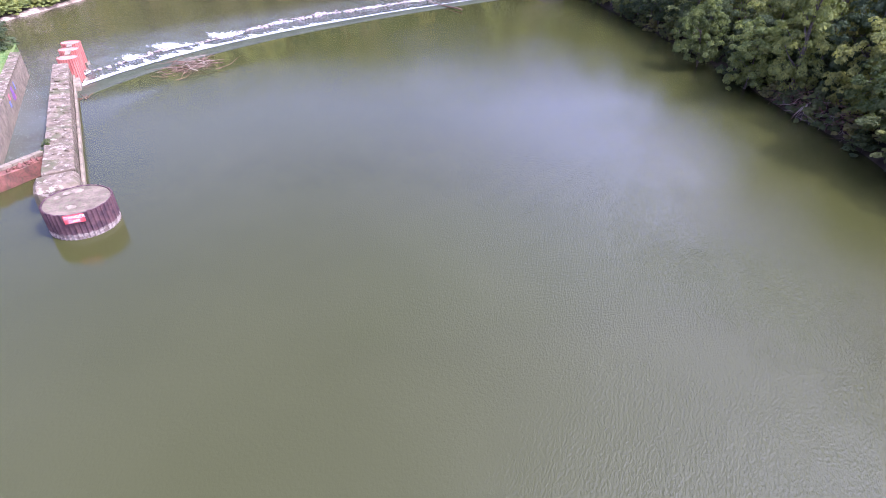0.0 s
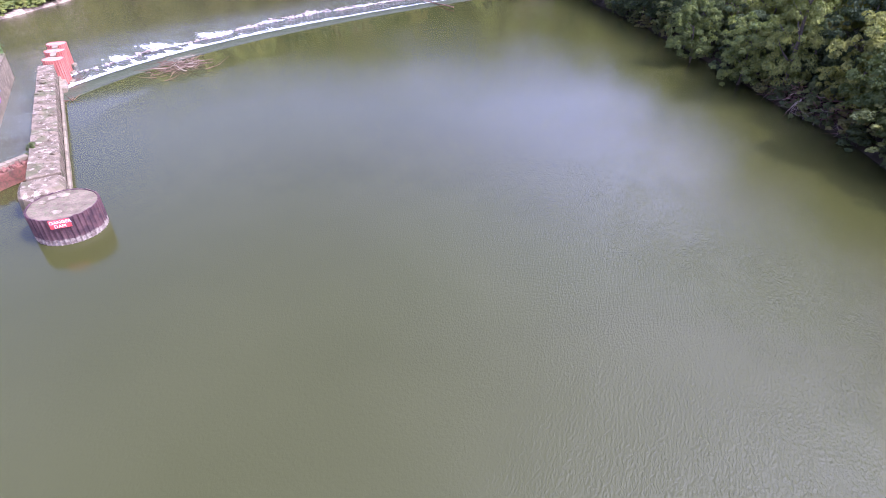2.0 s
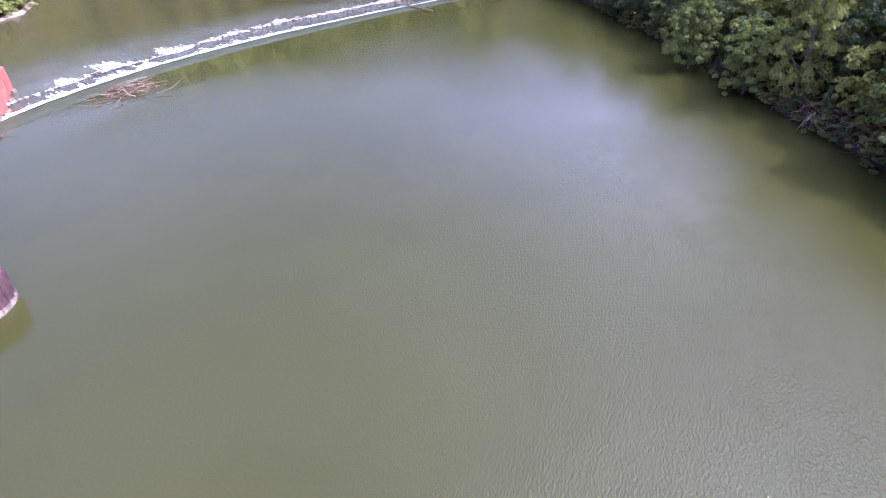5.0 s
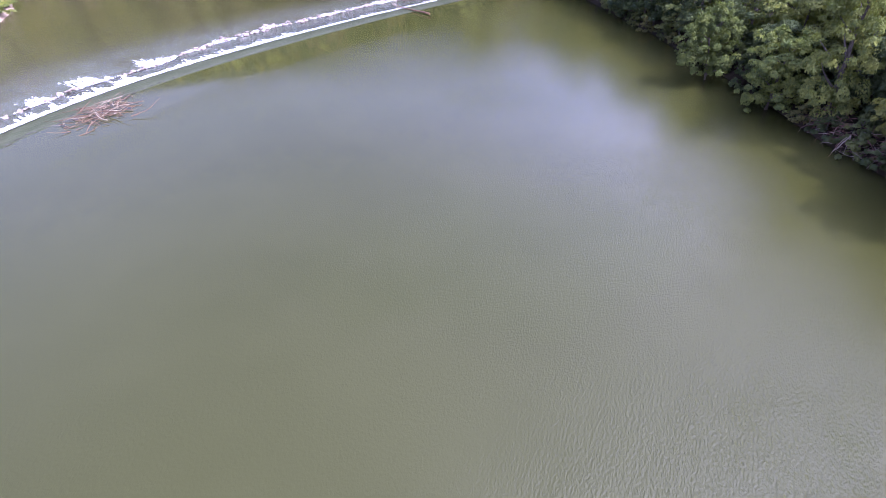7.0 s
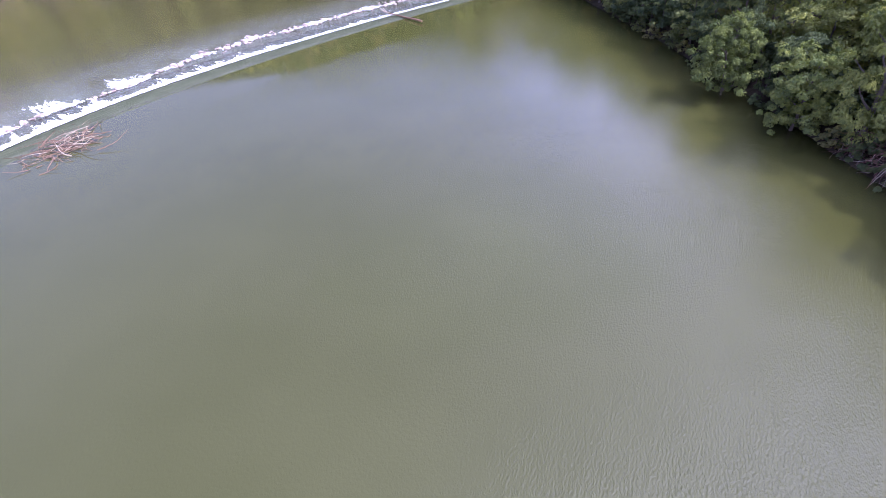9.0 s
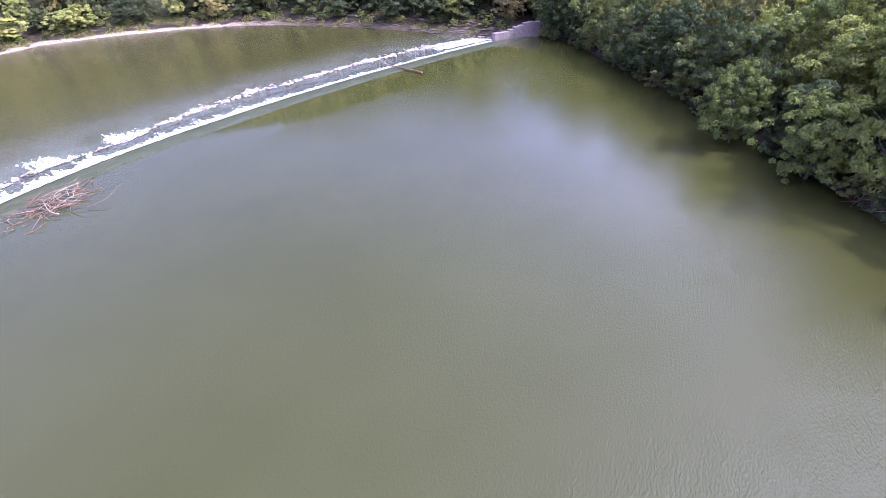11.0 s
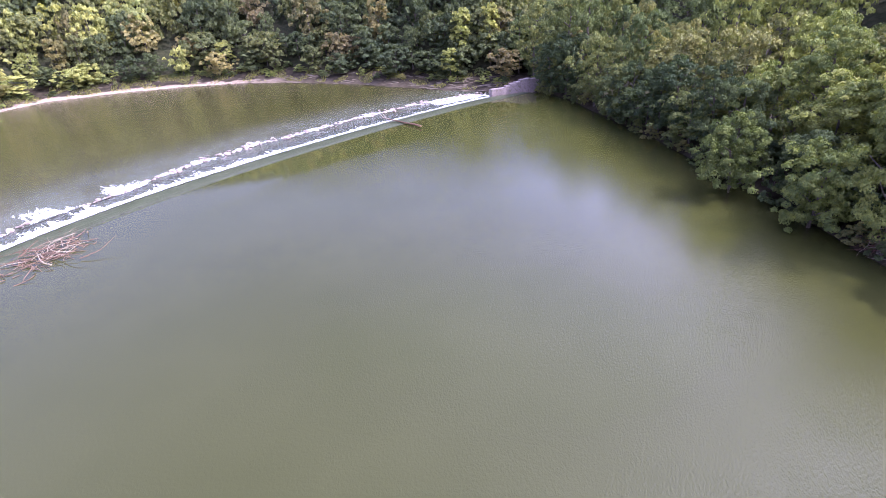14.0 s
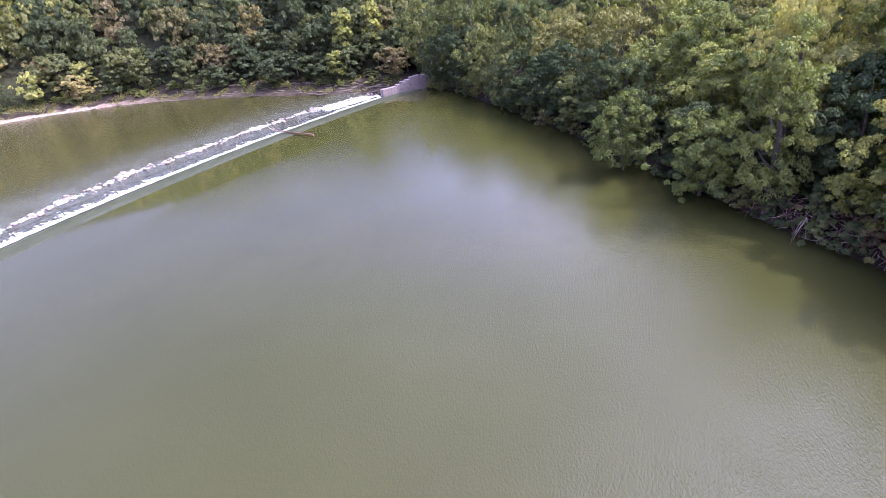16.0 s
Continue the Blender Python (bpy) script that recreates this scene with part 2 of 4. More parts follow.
MAT_LEAF_YELLOW = foliage("yellowing_foliage", [(0.0, (0.185, 0.205, 0.085)), (1.0, (0.235, 0.240, 0.090))])
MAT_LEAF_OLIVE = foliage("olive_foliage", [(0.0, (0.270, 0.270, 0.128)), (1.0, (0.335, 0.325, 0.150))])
# broadleaf green with the shade under and between trees put into its colour
MAT_LEAF_SHADE = foliage("shade_toned_foliage", [(0.0, (0.040, 0.058, 0.038)), (1.0, (0.058, 0.078, 0.048))])
# yellowish green raised in colour to look sunlit
MAT_LEAF_BRIGHT = foliage("sunlit_green_foliage", [(0.0, (0.125, 0.152, 0.066)), (1.0, (0.180, 0.200, 0.082))])
MAT_LEAF_TAN = foliage("tan_green_foliage", [(0.0, (0.122, 0.130, 0.066)), (1.0, (0.165, 0.165, 0.082))])
# lighter copy of MAT_LEAF: sunlight on the back crowns is in the colour
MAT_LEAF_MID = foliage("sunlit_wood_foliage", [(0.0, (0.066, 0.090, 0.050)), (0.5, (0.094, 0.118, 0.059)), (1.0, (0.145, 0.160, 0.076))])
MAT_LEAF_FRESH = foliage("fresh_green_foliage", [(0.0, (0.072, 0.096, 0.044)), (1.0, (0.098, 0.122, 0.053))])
# yellow-green leaves with their sunlit look painted over the whole crown
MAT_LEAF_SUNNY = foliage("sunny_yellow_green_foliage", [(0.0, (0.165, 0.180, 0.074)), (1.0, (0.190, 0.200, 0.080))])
MAT_BARK = bark("grey_bark", (0.075, 0.060, 0.048), (0.16, 0.135, 0.11))
MAT_DEAD = bark("bleached_wood", (0.22, 0.17, 0.125), (0.37, 0.30, 0.23))
MAT_ROOT = bark("reddish_root", (0.105, 0.052, 0.040), (0.21, 0.115, 0.088))
MAT_DRIFT = bark("drift_wood", (0.085, 0.050, 0.034), (0.20, 0.122, 0.084))


def ground_material():
    n = Nodes("river_bank_ground", rough=0.95, spec=0.1)
    z = n.t.nodes.new("ShaderNodeSeparateXYZ")
    n.link(n.t.nodes.new("ShaderNodeNewGeometry").outputs["Position"], z.inputs[0])
    hgt = n.math("ADD", z.outputs[2], n.math("MULTIPLY", n.noise(0.25, 4), 1.4))
    soil = n.mix(n.ramp(n.noise(0.6, 5), [(0.4, grey(0)), (0.62, grey(1))]), (0.026, 0.020, 0.013), (0.052, 0.041, 0.026))
    sand = n.mix(n.ramp(n.noise(1.5, 5, 0.7), [(0.4, grey(0)), (0.6, grey(1))]), (0.40, 0.31, 0.23), (0.20, 0.14, 0.10))
    litter = n.mix(n.ramp(n.noise(0.8, 4), [(0.4, grey(0)), (0.6, grey(1))]), (0.026, 0.030, 0.014), (0.048, 0.046, 0.024))
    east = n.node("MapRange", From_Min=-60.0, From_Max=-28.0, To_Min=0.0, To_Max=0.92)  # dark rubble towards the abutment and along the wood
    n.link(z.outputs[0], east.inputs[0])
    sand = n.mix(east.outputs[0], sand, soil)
    c = n.mix(n.ramp(n.math("MULTIPLY", hgt, 0.25), [(0.0, grey(0)), (0.06, grey(1))]), sand, soil)
    n.colour(n.mix(n.ramp(n.math("MULTIPLY", hgt, 0.25), [(0.45, grey(0)), (0.72, grey(1))]), c, litter))
    n.bump(n.noise(1.6, 6, 0.7), 0.7, 0.3)
    return n.m


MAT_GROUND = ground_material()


# ---- building helpers ----
def mesh_of(name, verts, faces, mat, smooth=False):
    me = bpy.data.meshes.new(name)
    me.from_pydata([tuple(v) for v in verts], [], [tuple(int(i) for i in f) for f in faces])
    me.materials.append(mat)
    if smooth:
        me.polygons.foreach_set("use_smooth", [True] * len(me.polygons))
    me.update()
    return me


def part(name, bm, mat, parent, label=""):
    """Links a bmesh or a mesh as one object under a thing or a part."""
    if isinstance(bm, bmesh.types.BMesh):
        me = bpy.data.meshes.new(name)
        bm.to_mesh(me)
        bm.free()
        me.materials.append(mat)
    else:
        me = bm
    ob = new(name, me)
    ob.parent = parent
    return tagged(ob, label) if label else ob


def block(bm, cx, cy, z0, z1, lx, ly, turn=0.0, bevel=0.05, taper=0.0):
    """A bevelled block standing on z0, turned about the upright, in bm."""
    made = bmesh.ops.create_cube(bm, size=1)["verts"]
    for v in made:
        k = 1 - taper * (v.co.z + 0.5)
        v.co = Vector((v.co.x * lx * k, v.co.y * ly * k, z0 + (v.co.z + 0.5) * (z1 - z0)))
    if bevel:
        edges = list({e for v in made for e in v.link_edges})
        made = [v for v in bmesh.ops.bevel(bm, geom=edges, offset=bevel, segments=1, affect="EDGES")["verts"]]
        made = list({w for v in made for f in v.link_faces for w in f.verts})
    bmesh.ops.transform(bm, matrix=Matrix.Translation((cx, cy, 0)) @ Matrix.Rotation(turn, 4, "Z"), verts=made)


def roughen(bm, cuts, size, amount, keep_below=None):
    """Cuts a bmesh finer and knocks its surface about, as weather does."""
    bmesh.ops.subdivide_edges(bm, edges=bm.edges[:], cuts=cuts, use_grid_fill=True)
    for v in bm.verts:
        if keep_below is None or v.co.z > keep_below:
            v.co += Vector(noise.noise_vector(v.co * size)) * amount


def tube(points, radii, sides=6):
    """Vertices and faces of a closed tube along points."""
    verts, faces = [], []
    for i, (p, r) in enumerate(zip(points, radii)):
        a = Vector(points[min(i + 1, len(points) - 1)]) - Vector(points[max(i - 1, 0)])
        q = a.to_track_quat("Z", "Y")
        for k in range(sides):
            w = 2 * math.pi * k / sides
            verts.append(Vector(p) + q @ Vector((math.cos(w) * r, math.sin(w) * r, 0)))
    for i in range(len(points) - 1):
        for k in range(sides):
            j = (k + 1) % sides
            faces.append((i * sides + k, i * sides + j, (i + 1) * sides + j, (i + 1) * sides + k))
    faces.append(tuple(range(sides))[::-1])
    faces.append(tuple((len(points) - 1) * sides + k for k in range(sides)))
    return verts, faces


def joined(pieces):
    verts, faces = [], []
    for v, f in pieces:
        n = len(verts)
        verts += list(v)
        faces += [tuple(i + n for i in q) for q in f]
    return verts, faces


# ---- the plan ----
TAIL_Z = -1.15
RIGHT_BANK = [(48, -400), (47, -60), (46.5, 0), (46.3, 30), (46.2, 48), (46.9, 56), (46, 62), (44.9, 68), (44.5, 78), (43.7, 88), (42.5, 98), (41, 112), (38, 128.5), (35.2, 144.6), (31.5, 154)]
FAR_SHORE = [(24, 161), (12, 166), (3.4, 172), (-14.2, 183.5), (-36.9, 194), (-49.7, 197), (-65, 197), (-84, 193), (-100, 186), (-106, 176), (-100, 164), (-92, 152), (-87.5, 140), (-89, 128), (-91, 115), (-103, 104), (-140, 92), (-400, 60)]
LEFT_BANK = [(-400, 20), (-140, 72), (-90, 88), (-76, 90), (-69, 87), (-42.5, 43), (-54, 30), (-75, 8), (-80, -400)]
RIVER = np.array(RIGHT_BANK + FAR_SHORE + LEFT_BANK, float)


def river_distance(x, y):
    """Metres from the water's edge: positive on land, negative in the river."""
    x, y = np.asarray(x, float), np.asarray(y, float)
    best, inside = np.full(x.shape, 1e9), np.zeros(x.shape, bool)
    for (ax, ay), (bx, by) in zip(RIVER, np.roll(RIVER, -1, 0)):
        dx, dy = bx - ax, by - ay
        k = np.clip(((x - ax) * dx + (y - ay) * dy) / (dx * dx + dy * dy), 0, 1)
        best = np.minimum(best, np.hypot(x - ax - k * dx, y - ay - k * dy))
        if ay != by:
            inside ^= ((ay > y) != (by > y)) & (x < dx * (y - ay) / (by - ay) + ax)
    return np.where(inside, -best, best)


def ground_height(x, y):
    x, y = np.asarray(x, float), np.asarray(y, float)
    d = river_distance(x, y)
    far = np.clip((y - 147) / 18, 0, 1) * np.clip((30 - x) / 12 + 0.5, 0, 1)  # the shelving beach below the dam
    left = np.clip((-40 - x) / 10, 0, 1) * np.clip((112 - y) / 10, 0, 1)  # the lock's level ground
    level = np.where((y > 156) | ((x < -60) & (y > 88)), TAIL_Z, 0.0)
    bank = level + np.clip(d, -3, 0) * 0.8 + np.where(d > 0, 1.8 * (1 - np.exp(-np.maximum(d, 0) / 1.6)), 0)
    beach = TAIL_Z + np.clip(d, -3, 0) * 0.8 + np.clip(d, 0, 9) * 0.26
    low = bank * (1 - far) + beach * far
    hill = np.clip(d - (10 + 14 * (1 - far)), 0, 400)
    rise = 115 * (1 - np.exp(-hill * (0.70 + 0.16 * np.clip((-10 - x) / 30, 0, 1)) / 115)) * (1 - left) + 0.09 * np.clip(d - 58, 0, 75) * (1 - left) * np.clip((y - 100) / 40, 0, 1)
    flat = np.where(d > 5.5, 2.0, -2.6)
    rough = 0.35 * np.sin(x * 0.31 + 1.7 * np.sin(y * 0.13)) * np.sin(y * 0.27 + 0.8) * np.clip(d / 6, 0, 1)
    return (low * (1 - left) + flat * left) + rise + rough * (1 - left)


def build_ground():
    xs = np.concatenate([[-4000, -2000, -1000, -600, -400, -300], np.arange(-240, 200, 2.5), [230, 300, 450, 700, 1500, 4000]])
    ys = np.concatenate([[-4000, -2000, -900, -450, -250, -160], np.arange(-110, 330, 2.5), [360, 450, 650, 1000, 2000, 4000]])
    gx, gy = np.meshgrid(xs, ys)
    gz = ground_height(gx, gy)
    n, m = len(xs), len(ys)
    i = (np.arange(m - 1)[:, None] * n + np.arange(n - 1)[None, :]).ravel()
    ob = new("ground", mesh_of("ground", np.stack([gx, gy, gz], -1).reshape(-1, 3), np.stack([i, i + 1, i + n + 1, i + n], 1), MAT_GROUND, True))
    return tagged(ob, "brown river bank rising to a wooded hillside", "ground", kind="structure")


build_ground()

# the dam's upstream edge, a flat arc from the lock pier to the far abutment


def dam_edge(s, out=0.0):
    """A point s metres along the dam, out metres downstream of its upstream edge."""
    u = s / 100
    o = DAM_BOW[0] + u * (DAM_BOW[1] + u * (DAM_BOW[2] + u * (DAM_BOW[3] + u * DAM_BOW[4])))
    return DAM_A + DAM_D * s + DAM_N * (o + out)


DAM_LENGTH = 123.0


def build_water():
    # the pool, in strips from its upper edge (dam, pier, lock wall) down the river
    verts, faces = [], []

    def sheet(rows):
        n = len(verts)
        for x, top, low in rows:
            verts.extend(((x, top, 0), (x, low, 0)))
        for k in range(len(rows) - 1):
            faces.append((n + 2 * k, n + 2 * k + 1, n + 2 * k + 3, n + 2 * k + 2))

    pool = []
    for s in np.linspace(0, DAM_LENGTH, 62):
        p = dam_edge(float(s))
        pool.append((p.x, p.y, 43 + (-34.5 - p.x) * 1.656 if p.x < -34.5 else -400))
    (ax, ay, _), (bx, by, _) = max(r for r in pool if r[0] < -34.5), min(r for r in pool if r[0] >= -34.5)
    split = ay + (by - ay) * (-34.5 - ax) / (bx - ax)
    sheet([r for r in pool if r[0] < -34.5] + [(-34.5, split, 43)])
    sheet([(-34.5, split, -400)] + [r for r in pool if r[0] > -34.4] + [(60, 152, -400)])
    sheet([(-90, 34, -400), (-54, 34, -400), (-42.6, 42.4, -400), (-39.9, 48.4, -400), (-34.5, 43, -400)])
    tagged(new("water_upstream", mesh_of("water", verts, faces, MAT_POOL)), "calm murky green river above the dam", "river", kind="structure")
    tagged(new("water_downstream", mesh_of("tailwater", [(-400, 25, TAIL_Z), (60, 25, TAIL_Z), (60, 260, TAIL_Z), (-400, 260, TAIL_Z)], [(0, 1, 2, 3)], MAT_TAIL)),
           "olive green tailwater below the dam", "river", kind="structure")


build_water()


# ---- the dam ----
def dam_materials():
    n = Nodes("gliding_water", rough=0.32, spec=0.12)
    n.p.inputs["IOR"].default_value = 1.33
    streak = n.noise(1.0, 4, 0.6, n.place((0.30, 3.2, 1), radians(48)))
    n.colour(n.ramp(streak, [(0.36, (0.036, 0.041, 0.020)), (0.56, (0.056, 0.062, 0.033)), (0.74, (0.115, 0.116, 0.080))]))
    n.bump(streak, 0.5, 0.10)
    f = Nodes("dam_foam", rough=0.7, spec=0.3)
    s = f.noise(1.0, 6, 0.7, f.place((1.5, 0.8, 1), radians(46)))
    f.colour(f.ramp(s, [(0.30, (0.55, 0.56, 0.58)), (0.50, (0.80, 0.81, 0.83))]))
    f.bump(s, 0.8, 0.2)
    # lacy foam: gaps in which the water shows
    lace = Nodes("thin_foam", rough=0.7, spec=0.3)
    lace.colour((0.72, 0.73, 0.76))
    for m, low, high in ((f, 0.28, 0.42), (lace, 0.36, 0.56)):
        m.link(m.ramp(m.noise(1.0, 6, 0.75, m.place((1.2, 3.4, 1), radians(141))), [(low, grey(0)), (high, grey(1))]), m.p.inputs["Alpha"])
    e = Nodes("crest_stone", rough=0.8)
    e.colour(e.ramp(e.noise(3, 4), [(0.4, (0.035, 0.033, 0.028)), (0.65, (0.10, 0.095, 0.08))]))
    c = Nodes("churned_water", rough=0.16, spec=0.4)
    swirl = c.noise(1.0, 5, 0.65, c.place((0.9, 2.2, 1), radians(141)))
    c.colour(c.ramp(swirl, [(0.40, (0.050, 0.055, 0.040)), (0.62, (0.085, 0.090, 0.072)), (0.72, (0.34, 0.34, 0.33))]))
    c.bump(swirl, 0.8, 0.15)
    return n.m, f.m, lace.m, e.m, c.m


MAT_GLIDE, MAT_FOAM, MAT_LACE, MAT_EDGE, MAT_CHURN = dam_materials()


def strip(rows_out, step, mat, name, lump=0.0, s0=0.4, s1=DAM_LENGTH - 7, slant=0.0):
    """A sheet along the dam; rows_out: metres downstream and height."""
    ss = np.arange(s0, s1 + step, step)
    verts = []
    for s in ss:
        for o, z in rows_out:
            p = dam_edge(float(s) + slant * (o - 4.7) * max(0.0, 1 - (s - s0) / 14), o)  # keeps clear of the pier
            q = Vector((p.x, p.y, z))
            if lump:
                q.z += lump * noise.noise(q * 0.9) + 0.5 * lump * noise.noise(q * 2.3)
            verts.append(q)
    k = len(rows_out)
    faces = [(i * k + j, (i + 1) * k + j, (i + 1) * k + j + 1, i * k + j + 1) for i in range(len(ss) - 1) for j in range(k - 1)]
    return mesh_of(name, verts, faces, mat, True)


def build_dam():
    dam = tagged(new("dam"), "low concrete weir with water gliding over its sloping crest", "dam", kind="structure")
    part("crest", strip([(-0.4, -1.5), (-0.15, -0.04), (0, 0.03), (0.5, 0.05), (2.0, 0.02), (3.6, -0.08), (4.6, -0.22), (4.7, -0.30)], 1.0, MAT_GLIDE, "crest", 0.02), None, dam)
    part("apron", strip([(4.7, -0.30), (5.0, -0.40), (8.2, -1.02), (9.8, -1.08), (11.0, -1.10), (11.9, -1.13), (12.1, -1.6)], 0.8, MAT_CHURN, "apron", 0.03, 2.6, slant=0.62), None, dam, "broken grey water at the foot of the slope")
    rnd = random.Random(77)
    for k in range(240):
        s = 1.5 + (112 * k / 240) + rnd.gauss(0, 0.9)
        size = rnd.uniform(0.05, 0.15) if s < 55 else rnd.uniform(0.04, 0.10)
        rnd_long = rnd.uniform(1.2, 3.2)
        bm = bmesh.new()
        bmesh.ops.create_icosphere(bm, subdivisions=1, radius=size)
        for v in bm.verts:
            v.co = Vector((v.co.x * rnd_long, v.co.y, v.co.z * 0.35)) + Vector(noise.noise_vector(v.co * 4 + Vector((k, 0, 0)))) * size * 0.35
        p = dam_edge(s, rnd.gauss(0.2, 0.12))
        bmesh.ops.transform(bm, matrix=Matrix.Translation((p.x, p.y, 0.06)) @ Matrix.Rotation(math.atan2(DAM_D.y, DAM_D.x), 4, "Z"), verts=bm.verts)
        part("crest_stone", bm, MAT_EDGE, dam)


build_dam()


# ---- the lock: pier, cells and walls ----
PIER_A, PIER_N = Vector((0.517, -0.856)), Vector((0.856, 0.517))  # along the pier towards its upstream end; towards the pool
PIER_TURN = math.atan2(PIER_A.y, PIER_A.x)
PIER_0 = Vector((-53.8, 77.1))  # far end of the pool-side edge


def on_pier(along, side):
    p = PIER_0 + PIER_A * along + PIER_N * side
    return p.x, p.y


def narrow(bm):
    """Draws the lock side of the pier in towards its downstream end."""
    for v in bm.verts:
        q = Vector((v.co.x, v.co.y)) - PIER_0
        along, side = q.dot(PIER_A), q.dot(PIER_N)
        k = 0.66 + 0.27 * min(1, max(0, along / 38))
        v.co.x, v.co.y = on_pier(along, side * k if side < 0 else side)


def build_pier():
    pier = tagged(new("lock_pier"), "long weathered concrete lock pier with a broken, lichened top", "pier")
    bm = bmesh.new()
    block(bm, *on_pier(19.0, -1.42), -2.8, 1.95, 38.6, 2.72, PIER_TURN, 0.08)
    roughen(bm, 3, 0.8, 0.05)
    narrow(bm)
    part("body", bm, MAT_PIER, pier)
    rnd = random.Random(4)
    for k in range(9):
        bm = bmesh.new()
        block(bm, *on_pier(2.2 + 4.25 * k, -1.40), 1.953, 2.26 + rnd.uniform(-0.04, 0.05), 4.19, 2.86, PIER_TURN + rnd.uniform(-0.006, 0.006), 0.07)
        roughen(bm, 4, 1.3, 0.06, 2.0)
        narrow(bm)
        part("cap_slab", bm, MAT_PIER, pier)
    for k in range(9):
        bm = bmesh.new()
        block(bm, *on_pier(2.2 + 4.25 * k, 0.16), -0.6, 0.55, 4.2, 0.30, PIER_TURN, 0.05)
        roughen(bm, 2, 1.3, 0.03)
        part("fender_course", bm, MAT_WALL, pier, "pale ledge along the water")
    # broken rubble on the top
    for k in range(44):
        bm = bmesh.new()
        s = rnd.uniform(0.12, 0.34)
        bmesh.ops.create_icosphere(bm, subdivisions=1, radius=s)
        for v in bm.verts:
            v.co = Vector((v.co.x * 1.3, v.co.y, v.co.z * 0.55)) + Vector(noise.noise_vector(v.co * 4 + Vector((k, 0, 0)))) * s * 0.4
        x, y = on_pier(rnd.uniform(2, 37), rnd.uniform(-1.8, -0.3))
        bmesh.ops.translate(bm, verts=bm.verts, vec=(x, y, 2.28))
        part("rubble", bm, MAT_PIER, pier)
    bm = bmesh.new()
    block(bm, *on_pier(40.2, -1.5), -2.8, 2.35, 3.2, 3.7, PIER_TURN, 0.35, 0.05)
    roughen(bm, 3, 0.9, 0.09)
    part("nose_block", bm, MAT_PIER, pier, "battered concrete end block")
    bm = bmesh.new()
    block(bm, *on_pier(4.0, 0.55), -1.5, 0.55, 5.2, 0.8, PIER_TURN, 0.1, 0.15)
    roughen(bm, 2, 1.0, 0.06)
    part("dam_footing", bm, MAT_WALL, pier, "pale concrete footing where the dam meets the pier")


def pile_material():
    n = Nodes("rusted_sheet_piling", rough=0.75, spec=0.3, metal=0.15)
    z = n.t.nodes.new("ShaderNodeSeparateXYZ")
    n.link(n.t.nodes.new("ShaderNodeNewGeometry").outputs["Position"], z.inputs[0])
    rust = n.mix(n.ramp(n.noise(1.4, 5, 0.65), [(0.38, grey(0)), (0.62, grey(1))]), (0.055, 0.030, 0.036), (0.125, 0.062, 0.062))
    who = n.t.nodes.new("ShaderNodeObjectInfo").outputs["Random"]
    rust = n.mix(n.math("MULTIPLY", who, 0.22), rust, (0.13, 0.07, 0.07))
    lime = n.mix(n.ramp(n.noise(4, 4), [(0.4, grey(0)), (0.6, grey(1))]), (0.34, 0.28, 0.23), (0.17, 0.12, 0.10))
    line = n.math("ADD", z.outputs[2], n.math("MULTIPLY", n.math("SUBTRACT", n.noise(2.2, 3), 0.5), 0.5))
    n.colour(n.mix(n.ramp(line, [(0.40, grey(1)), (0.56, grey(0))]), rust, lime))
    n.bump(n.noise(9, 4), 0.3, 0.02)
    return n.m


def cell_steel(name, a, b):
    n = Nodes(name, rough=0.7, spec=0.3)
    n.colour(n.mix(n.ramp(n.noise(1.1, 5, 0.6, n.place((1, 1, 0.5))), [(0.36, grey(0)), (0.62, grey(1))]), a, b))
    n.bump(n.noise(5, 4), 0.3, 0.03)
    return n.m


MAT_PILE = pile_material()
MAT_RED_CELL = cell_steel("red_cell_steel", (0.30, 0.085, 0.065), (0.40, 0.14, 0.10))
MAT_RED_TOP = concrete("red_stained_concrete", (0.40, 0.24, 0.20), (0.27, 0.15, 0.12))
MAT_RED_SIGN = cell_steel("red_sign_paint", (0.55, 0.055, 0.060), (0.62, 0.075, 0.075))


def plain(name, colour, rough=0.6):
    n = Nodes(name, rough=rough)
    n.colour(n.mix(n.ramp(n.noise(5, 4), [(0.4, grey(0)), (0.65, grey(1))]), colour, tuple(0.8 * c for c in colour)))
    return n.m


MAT_WHITE = plain("white_sign_paint", (0.80, 0.80, 0.78))


def pile_mesh(radius, count, z0, z1, name, mat):
    """One flat sheet pile with a rolled interlock on its edge, for a round cell; it faces +x."""
    w = 2 * math.pi / count
    prof = [(-0.5, 0.00), (-0.42, 0.015), (-0.30, -0.035), (0.22, -0.035), (0.34, 0.015), (0.40, 0.055), (0.46, 0.055), (0.5, 0.0)]
    verts, faces = [], []
    for z in (z0, z1):
        for k, d in prof:
            r = radius + d
            verts.append((r * math.cos(k * w), r * math.sin(k * w), z))
        for k, d in prof[::-1]:
            r = radius - 0.09
            verts.append((r * math.cos(k * w), r * math.sin(k * w), z))
    n = 2 * len(prof)
    faces = [(i, (i + 1) % n, n + (i + 1) % n, n + i) for i in range(n)]
    faces += [tuple(range(n))[::-1], tuple(range(n, 2 * n))]
    return mesh_of(name, verts, faces, mat)


